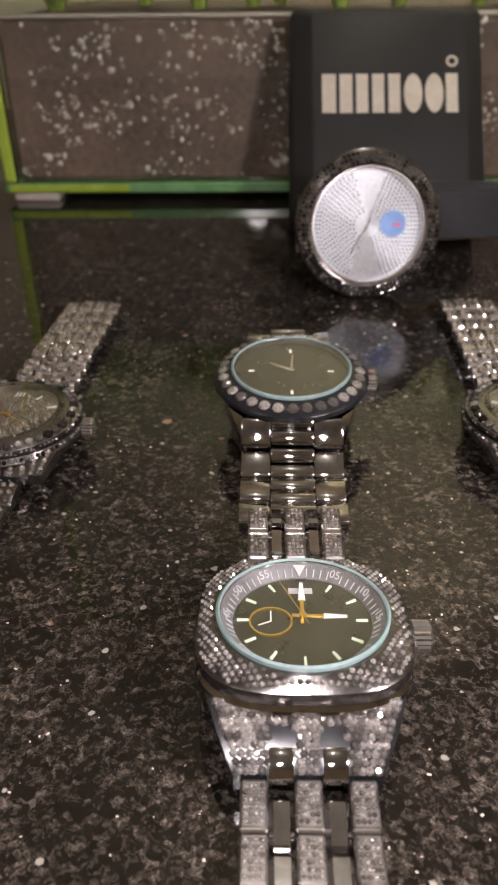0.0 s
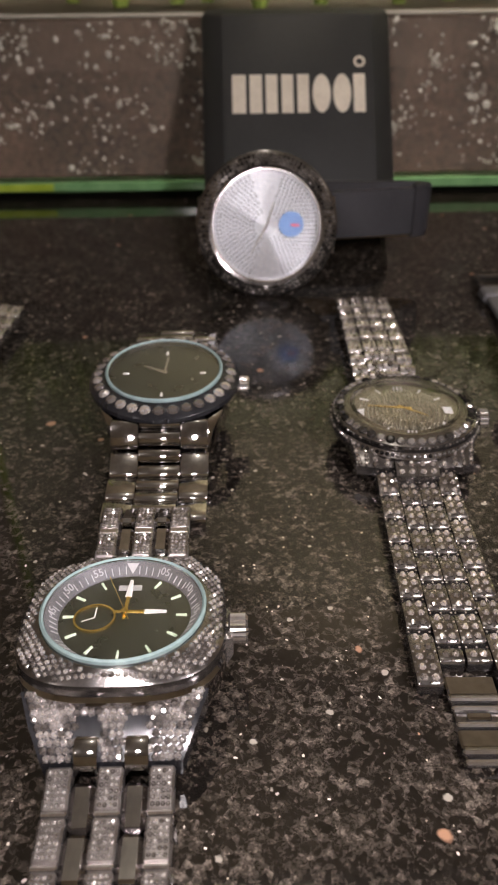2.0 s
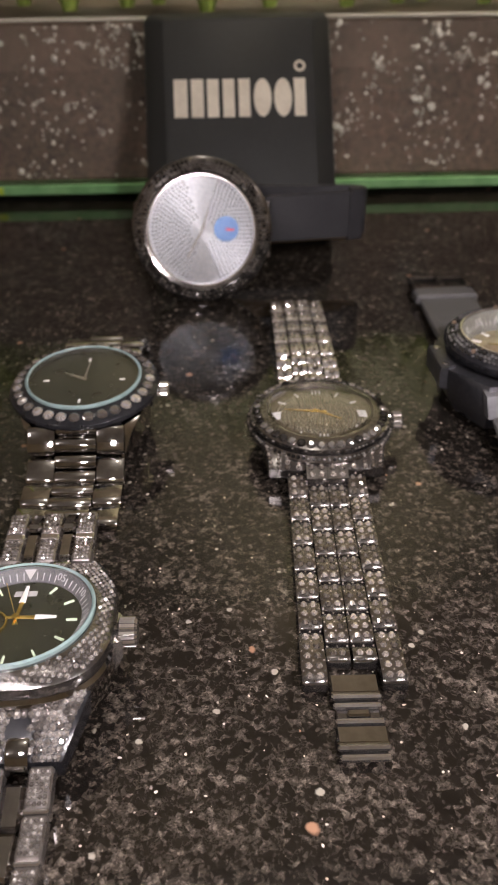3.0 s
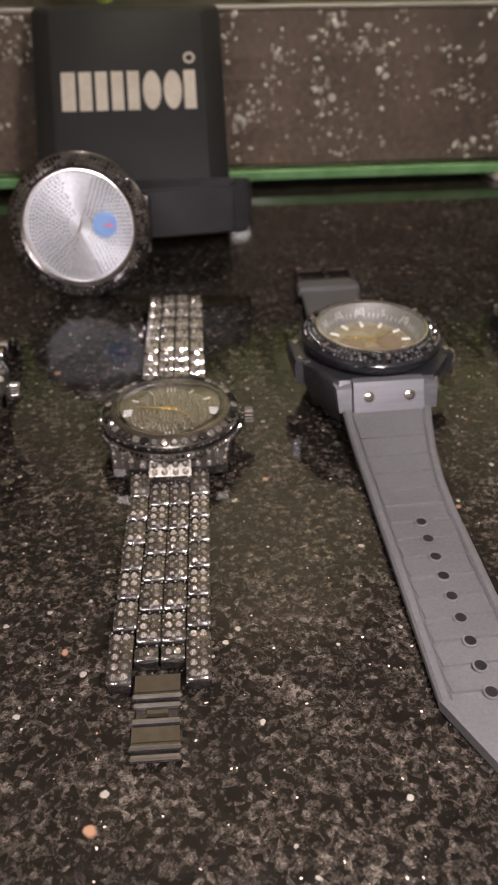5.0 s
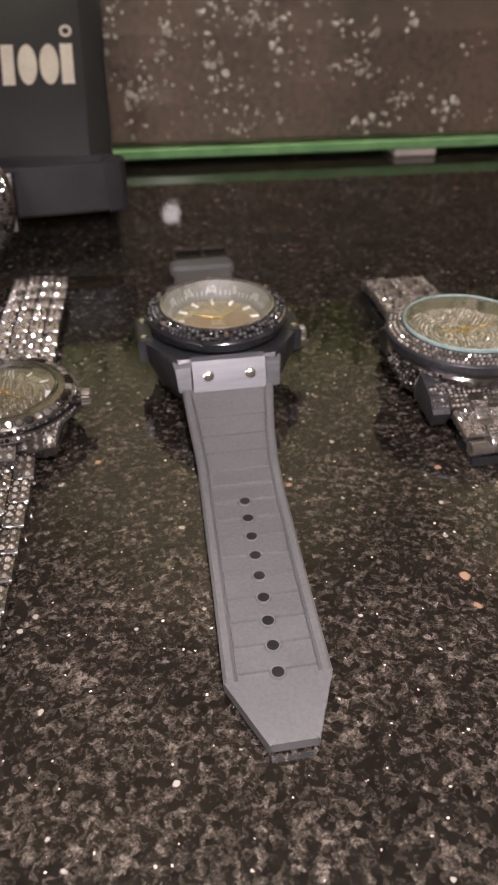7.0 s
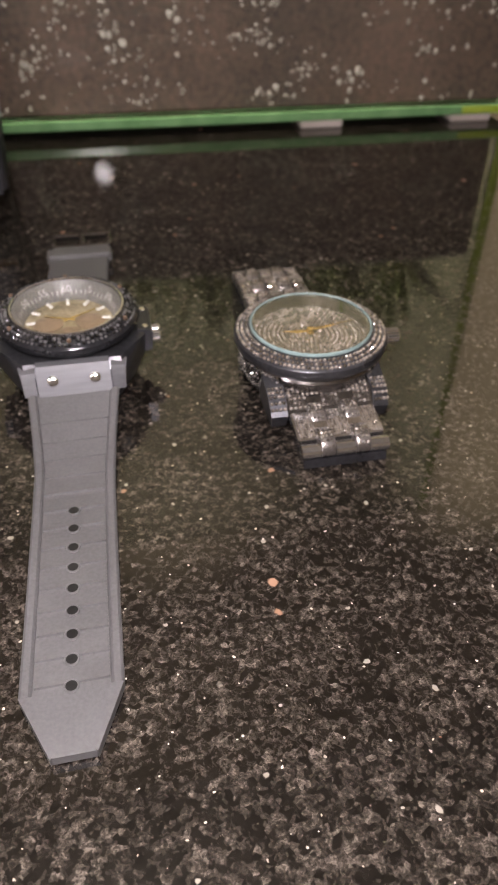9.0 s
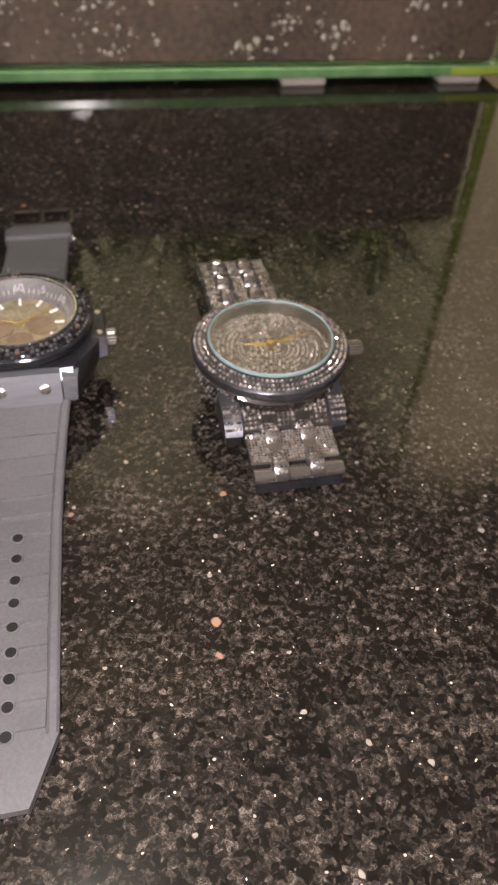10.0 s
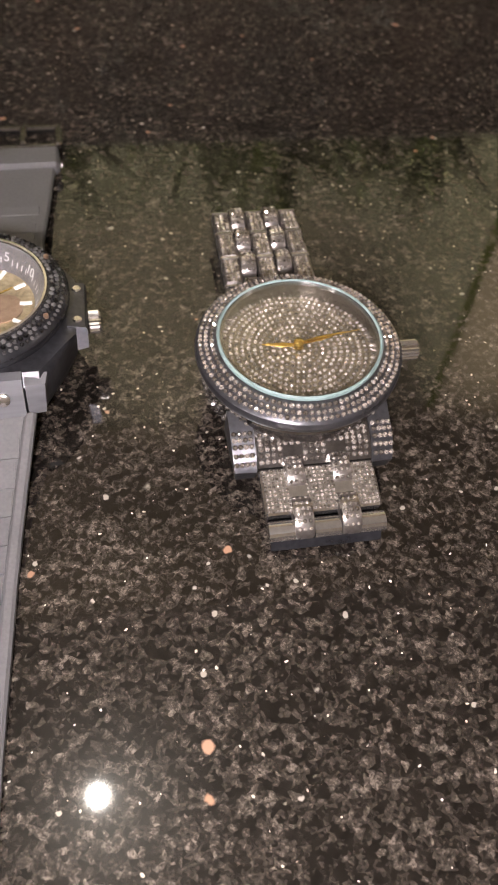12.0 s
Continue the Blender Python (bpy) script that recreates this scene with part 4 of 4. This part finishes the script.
    for k in range(14):
        q = strap_at(-32.6 - 6.55 * k)
        rib = Build(Matrix.Translation((q[0], q[1], q[2] + 0.8)) @ Matrix.Rotation(radians(q[4]), 4, "X"))
        rib.add(hull([(x * (q[3] / 2 - 3.0), y, z) for x in (-1, 1) for y, z in (((-2.95, 0.0), (2.95, 0.0), (-2.9, 0.55), (2.9, 0.55)) if k < 4 else ((-3.1, 0.0), (3.0, 0.0), (-2.95, 0.72), (2.6, 0.1)))]))
        rib.part("strap_rib", M_RUBBER, strap)
    for k in range(9):
        y = -69.2 - k * 6.55
        x = -3.1 - 0.0435 * (-69.2 - y)
        Build(Matrix.Translation((x, y, 2.80))).add(lathe([(1.55, -0.2), (1.75, 0.1), (1.55, 0.36), (1.25, 0.30), (1.25, -0.2)], 24, True)).part("hole_rim", M_RUBBER, strap, "rimmed buckle hole")
        # no real depth: a flat black disc paints the shade in the hole
        Build(Matrix.Translation((x, y, 2.90))).add(lathe([(1.3, -0.1), (1.3, 0.2)], 20)).part("hole", M_HOLE_SHADE, strap, "black disc for the shade in a buckle hole")
    far = smooth_line([(0, 25.5, 9.4, 27.0), (0.6, 33, 7.2, 25.5), (1.4, 45, 4.6, 24.2), (3.0, 62, 3.0, 23.6), (5.4, 92, 2.6, 23.6)], 24)
    fs = Build().add(sweep([(c, t_, wd, 2.6) for c, t_, wd in strap_line(far)])).part("strap", M_RUBBER, w, "grey rubber strap with a keeper")
    for k in range(5):
        q = far[4 + 3 * k]
        Build(Matrix.Translation((q[0], q[1], q[2] + 1.2))).add(slab(0, 0, 0, q[3] - 5, 4.6, 0.9, 0.3)).part("strap_rib", M_RUBBER, fs)
    Build(Matrix.Translation((4.6, 84, 3.2))).add(slab(0, 0, 0, 26.2, 8.4, 4.6, 1.0)).part("keeper", M_RUBBER, w, "rubber keeper loop")
    bk = Build(Matrix.Translation((5.8, 98, 3.4)))
    for c, s in (((0, 5.2, 0), (25, 2.6, 2.8)), ((-11.6, 0, 0), (2.4, 11, 2.8)), ((11.6, 0, 0), (2.4, 11, 2.8)), ((0, -4.6, -0.4), (23, 2.0, 2.0)), ((0.4, 0.6, 0.9), (2.4, 11, 1.4))):
        bk.add(slab(*c, *s, 0.7))
    bk.part("buckle", M_GUN, w, "dark pin buckle")


def watch_pave():
    """Round watch paved with clear stones, dial included; bracelet lying on its curve."""
    w = thing("wristwatch", mm(269.8, 220.6, 0, 0, 0, 1.2), "silver watch paved all over with clear stones, gold hands", "watch", "watches on the counter")
    t = Matrix.Translation((0, 0.5, 1.9)) @ Matrix.Diagonal((1.025, 1.025, 1, 1))

    def raised(m=None):
        return Build(t @ (m or Matrix()))

    raised().add(lathe([(16, 0), (19.5, 2.4), (21.6, 8), (21.9, 12.5), (21.2, 13.6)], 96)).part("case", M_GUN, w, "stone-set case band")
    cs = raised()
    for k, z in enumerate((5.2, 6.7, 8.2, 9.7, 11.2, 12.6)):
        for i in range(88):
            a = 2 * math.pi * (i + 0.5 * (k % 2)) / 88
            if abs(math.sin(a)) < 0.80:
                r = 20.35 + min(1.5, (z - 4.5) * 0.45)
                cs.gem((r * math.cos(a), r * math.sin(a), z), 0.7, (math.cos(a), math.sin(a), 0.1))
    cs.part("case_pave", M_SMOKE, w, "stones round the case", "stuff", False)
    raised().add(lathe([(18.2, 13.2), (21.6, 13.4), (23.0, 14.8), (23.6, 16.4), (23.5, 17.8), (23.0, 18.4), (19.2, 19.9), (18.2, 19.9)], 96, True)).part("bezel", M_CASE, w, "broad sloping bezel")
    bz = raised()
    for r, z, c in ((19.75, 19.72, 92), (21.1, 19.18, 98), (22.4, 18.66, 104)):
        stone_ring(bz, r, z, c, 0.68, 0.35)
    bz.part("bezel_pave", M_PAVE, w, "three rows of clear stones", "stuff", False)
    crystal(w, 18.0, 20.9, t, rim=0.75)
    raised().add(lathe([(18.2, 19.8), (18.2, 16.4), (17.3, 15.9), (17.3, 19.8)], 96, True)).part("inner_ring", M_GUN, w, "deep steel inner wall")
    raised().add(lathe([(17.8, 15.4), (17.8, 16.0)], 72)).part("dial", M_CHAMP, w, "champagne dial paved with stones")
    ds = raised()
    for k in range(1, 13):
        stone_ring(ds, 1.42 * k, 16.05, int(6.9 * k), 0.56, 0.0)
    ds.part("dial_pave", M_PAVE, w, "rings of dial stones", "stuff", False)
    for a, ln, z, mt in ((-84, 8.4, 17.2, M_GOLD), (77, 11.5, 17.6, M_GOLD), (80, 15, 18.0, M_GOLD)):
        wd = 1.5 if ln < 15 else 0.35
        s, r = bar(a, 0, ln * 0.45, wd * 0.5, z, 0.22, wd)
        s2, _ = bar(a, ln * 0.45, ln, wd, z, 0.22, 0.25)
        raised(r).add(s).add(s2).part("hand", mt, w, "thin gold hand")
    raised().add(lathe([(1.2, 16.6), (1.2, 18.3), (0.7, 18.6)], 20)).part("hand_boss", M_GOLD, w)
    crown(w, 24.2, 29.2, 2.5, 13.0, M_STEEL, t)
    # lugs and broad end links
    for sgn in (-1, 1):
        for sx in (-1, 1):
            lug = Build().add(hull([(sx * x, sgn * y, z) for x, y, z in ((13.2, 14, 14.2), (18.6, 13, 14.2), (13.2, 22.5, 11.2), (18.4, 22.0, 11.0), (13.2, 25.8, 7.2), (18.2, 25.4, 7.0), (13.4, 24, 2.6), (17.8, 24, 2.6), (13.4, 12, 4), (18.6, 11, 5))])).part("lug", M_CASE, w, "stone-set lug")
            ls = Build()
            for i in range(4):
                for j in range(5):
                    u = j / 4
                    ls.gem((sx * (14.1 + i * 1.22), sgn * (18.8 + 6.0 * u), 12.75 - 1.5 * u - 3.6 * max(0, u - 0.45)), 0.66, (0, sgn * 0.5, 1))
            ls.part("stone_pave", M_PAVE, lug, "", "stuff", False)
        end = Build().add(hull([(sx * 13.1, sgn * y, z) for sx in (-1, 1) for y, z in ((17, 12.9), (22.4, 10.9), (25.4, 8.1), (25.2, 5.2), (17, 6))])).part("end_link", M_GUN, w, "stone-set end link")
        es = Build()
        for i in range(18):
            for j in range(6):
                u = (j + 0.5) / 6
                if abs(abs((i - 8.5) * 1.42) - 5.2) > 2.2 or j < 3:
                    yy = 18.6 + 6.4 * u
                    es.gem(((i - 8.5) * 1.42, sgn * yy, (12.9 - 0.37 * (yy - 17) if yy < 22.4 else 10.9 - 0.933 * (yy - 22.4)) + 0.06), 0.66, (0, sgn * (0.37 if yy < 22.4 else 0.93), 1))
        es.part("stone_pave", M_PAVE, end, "", "stuff", False)
    plate = Build().add(slab(0, 0, 0, 26.0, 11.0, 3.0, 0.5)).mesh("link", M_STEEL)
    ps = Build()
    for i in range(27):
        for j in range(11):
            x, y = (i - 13) * 0.94, (j - 5) * 0.94
            if abs(abs(x) - 5.2) > 2.1:
                ps.gem((x, y, 1.49), 0.45)
    psm = ps.mesh("stone_pave", M_PAVE, False)
    bridge, bs = link_mesh("bridge", 4.2, 9.8, 3.9, M_NICKEL, crest=1)
    bst = Build()
    for j in range(6):
        for o in (-1, 0, 1):
            u = (j - 2.5) / 2.5
            bst.gem((o * 1.2, u * 3.5, 1.93 - 1.4 * u * u), 0.6, (0, u * 0.7, 1))
    bsm = bst.mesh("stone_pave", M_PAVE, False)
    knob = Build().add(hull([(sx * 2.9, 2.3 * math.cos(q), 2.1 * math.sin(q)) for sx in (-1, 1) for q in [k * math.pi / 6 for k in range(12)]])).mesh("hinge_tube", M_STEEL)

    def run(path, plates, bridges, tubes):
        for s in plates:
            y, z, a = along(path, s)
            p = piece("link", plate, w, mm(0, y, z, a), "broad stone-set link")
            tagged(piece("stone_pave", psm, p), kind="stuff")
        for s in bridges:
            y, z, a = along(path, s)
            for x in (-5.2, 5.2):
                p = piece("bridge", bridge, w, mm(x, y, z + 1.7, a), "small arched stone-set link")
                tagged(piece("stone_pave", bsm, p), kind="stuff")
        for s in tubes:
            y, z, a = along(path, s)
            for x in (-10.0, 0, 10.0):
                piece("hinge_tube", knob, w, mm(x, y, z - 0.2, a), "polished hinge tube")

    low = [(-24.6, 6.6), (-31, 6.4), (-41, 4.6), (-45, 2.4)]
    run(low, (6.6,), (1.8, 13.0), (15.2,))
    # solid black block that fills the space under the near links
    Build().add(hull([(x, -y, z) for x in (-12.4, 12.4) for y, z in ((30, 3.6), (41, 2.4), (42, 0.2), (30, 0.2))])).part("underside_block", M_BLACKM, w, "plain black block under the bracelet")
    up = [(24.6, 6.6), (38, 8.2), (52, 8.6), (68, 7.2), (72, 3)]
    narrow, ns = link_mesh("link", 5.0, 9.6, 3.2, M_NICKEL, 3, 7, 0.62, 0.6)
    row_of_links(w, "link", narrow, up, (-9.9, 0, 9.9), 4.0, 10.6, 4, ns, M_PAVE, "stone-set link")
    row_of_links(w, "link", bridge, up, (-5.0, 5.0), 9.0, 10.6, 4, bst, M_PAVE, "small arched link")
    bars, _ = link_mesh("link_bar", 5.4, 1.2, 3.6, M_STEEL, b=0.4)
    row_of_links(w, "link_bar", bars, up, (-9.9, 0, 9.9), 9.3, 10.6, 4)
    # solid black block that fills the space under the far links
    Build().add(hull([(x, y, z) for x in (-12.2, 12.2) for y, z in ((27, 4.4), (66, 5.0), (68, 0.2), (40, 0.2))])).part("underside_block", M_BLACKM, w, "plain black block under the bracelet")


def watch_standing():
    """Large round watch stood on its rim, strap closed behind it."""
    m = mm(95.6, 337, 29.3, 77, 0, -2) @ Matrix.Scale(1.075, 4)
    w = thing("wristwatch", m, "large watch standing on its rim, silver dial, black leather strap", "watch", "watches on the counter")
    Build().add(lathe([(21, -11), (25.0, -10), (26.2, -6), (26.2, -2.4), (25.6, -2)], 96)).part("case", M_GUN, w, "steel case band")
    Build().add(lathe([(21.0, -2.6), (26.0, -2.4), (27.2, -1.4), (27.0, 0.2), (25.6, 1.4), (22.2, 2.6), (21.0, 2.2)], 96, True)).part("bezel", M_GUN, w, "broad stone-set bezel")
    st = Build()
    for r, z, c in ((22.6, 2.35, 84), (24.1, 1.95, 90), (25.5, 1.3, 96)):
        stone_ring(st, r, z, c, 0.80, 0.3)
    for i in range(110):
        a = 2 * math.pi * i / 110
        st.gem((26.6 * math.cos(a), 26.6 * math.sin(a), -0.2), 0.75, (math.cos(a), math.sin(a), 0.35))
    st.part("bezel_pave", M_SMOKE, w, "rows of smoky stones", "stuff", False)
    Build().add(lathe([(20.4, -1.5), (21.2, -1.4), (21.0, 2.5), (20.4, 2.5)], 96, True)).part("crystal_rim", M_STEEL, w, "bright inner rim")
    g = Build().add(lathe([(20.5, 1.2), (20.5, 2.1)], 72)).part("crystal", M_GLASS, w, "clear flat crystal")
    g.visible_shadow = False
    Build().add(lathe([(20.6, -2.2), (20.6, -1.6)], 72)).part("dial", M_SUN, w, "silver sunray dial set with stones")
    ds = Build()
    for k in range(4, 16):
        c = int(5.2 * k)
        for i in range(c):
            a = 2 * math.pi * i / c
            if abs(math.cos(a)) > 0.30:
                ds.gem((1.27 * k * math.cos(a), 1.27 * k * math.sin(a), -1.55), 0.5)
    ds.part("dial_pave", M_ICE, w, "rings of dial stones", "stuff", False)
    sub = Build(Matrix.Translation((9.5, 0.5, 0))).add(lathe([(4.8, -1.5), (4.8, -1.0)], 40)).part("counter", M_BLUE, w, "small blue counter")
    Build(Matrix.Translation((11.0, 0.2, -0.9))).add(slab(0, 0, 0, 3.2, 0.9, 0.2, 0.05)).part("counter_hand", M_RED, sub, "red hand")
    for a, ln in ((20, 9), (-150, 12)):
        s, r = bar(a, -2, ln, 0.8, -0.9, 0.2, 0.4)
        Build(r).add(s).part("hand", M_STEEL, w, "steel hand")
    # the strap, a closed loop behind the case
    inv = Matrix.Diagonal((1000, 1000, 1000, 1)) @ m.inverted() @ Matrix.Diagonal((0.001, 0.001, 0.001, 1))
    keys = [(117, 352), (123, 352.5), (138, 354.5), (152, 356.5), (163, 358.5), (168, 362), (166.5, 366.5), (156, 368.5), (140, 369), (122, 371), (104, 373), (90, 373), (80, 370), (75, 364), (73, 356), (73, 350)]
    pts = []
    for i in range(len(keys) - 1):
        p0, p1, p2, p3 = [Vector((*keys[min(len(keys) - 1, max(0, i + o))], 28.0)) - Vector((0, -2, 0)) for o in (-1, 0, 1, 2)]
        for k in range(4):
            u = k / 4
            pts.append(0.5 * ((2 * p1) + (p2 - p0) * u + (2 * p0 - 5 * p1 + 4 * p2 - p3) * u * u + (3 * p1 - p0 - 3 * p2 + p3) * u ** 3))
    pts.append(Vector((*keys[-1], 28.0)) - Vector((0, -2, 0)))
    tan = [(pts[min(len(pts) - 1, i + 1)] - pts[max(0, i - 1)]).normalized() for i in range(len(pts))]
    Build(inv).add(sweep([(p, q, 20.5, 2.4) for p, q in zip(pts, tan)], (0, 0, 1))).part("strap", M_LEATHER, w, "black leather strap")
    inn = [p + Vector((0, 0, 1)).cross(q) * 2.0 for p, q in zip(pts, tan)]
    Build(inv).add(sweep([(p - Vector((0, 0, 3.8)), q, 15.0, 1.6) for p, q in zip(inn, tan)], (0, 0, 1))).part("strap_lining", M_TAN, w, "tan lining of the strap")
    kp = [(p + Vector((0, 0, 0)), q) for p, q in zip(pts, tan)][15:19]
    Build(inv).add(sweep([(p, q, 22.5, 4.4) for p, q in kp], (0, 0, 1))).part("keeper", M_LEATHER, w, "leather keeper loop")
    for sx in (-1, 1):
        Build().add(hull([(sx * x, y, z) for y in (-10.5, 10.5) for x, z in ((22, -2.6), (26.4, -3.6), (27.0, -7.5), (22, -10))])).part("lug", M_GUN, w, "steel lug")


watch_cushion()
watch_steel()
iced = watch_iced((130.8, 217.5), -1.5, "silver watch with smoky bezel stones, bracelet laid out flat")
twin = copy_thing(iced, mm(-19.6, 216.5, 0, 0, 0, -4.0))
tagged(twin, "silver watch with smoky bezel stones beside the cushion watch")
watch_rubber()
watch_pave()
watch_standing()
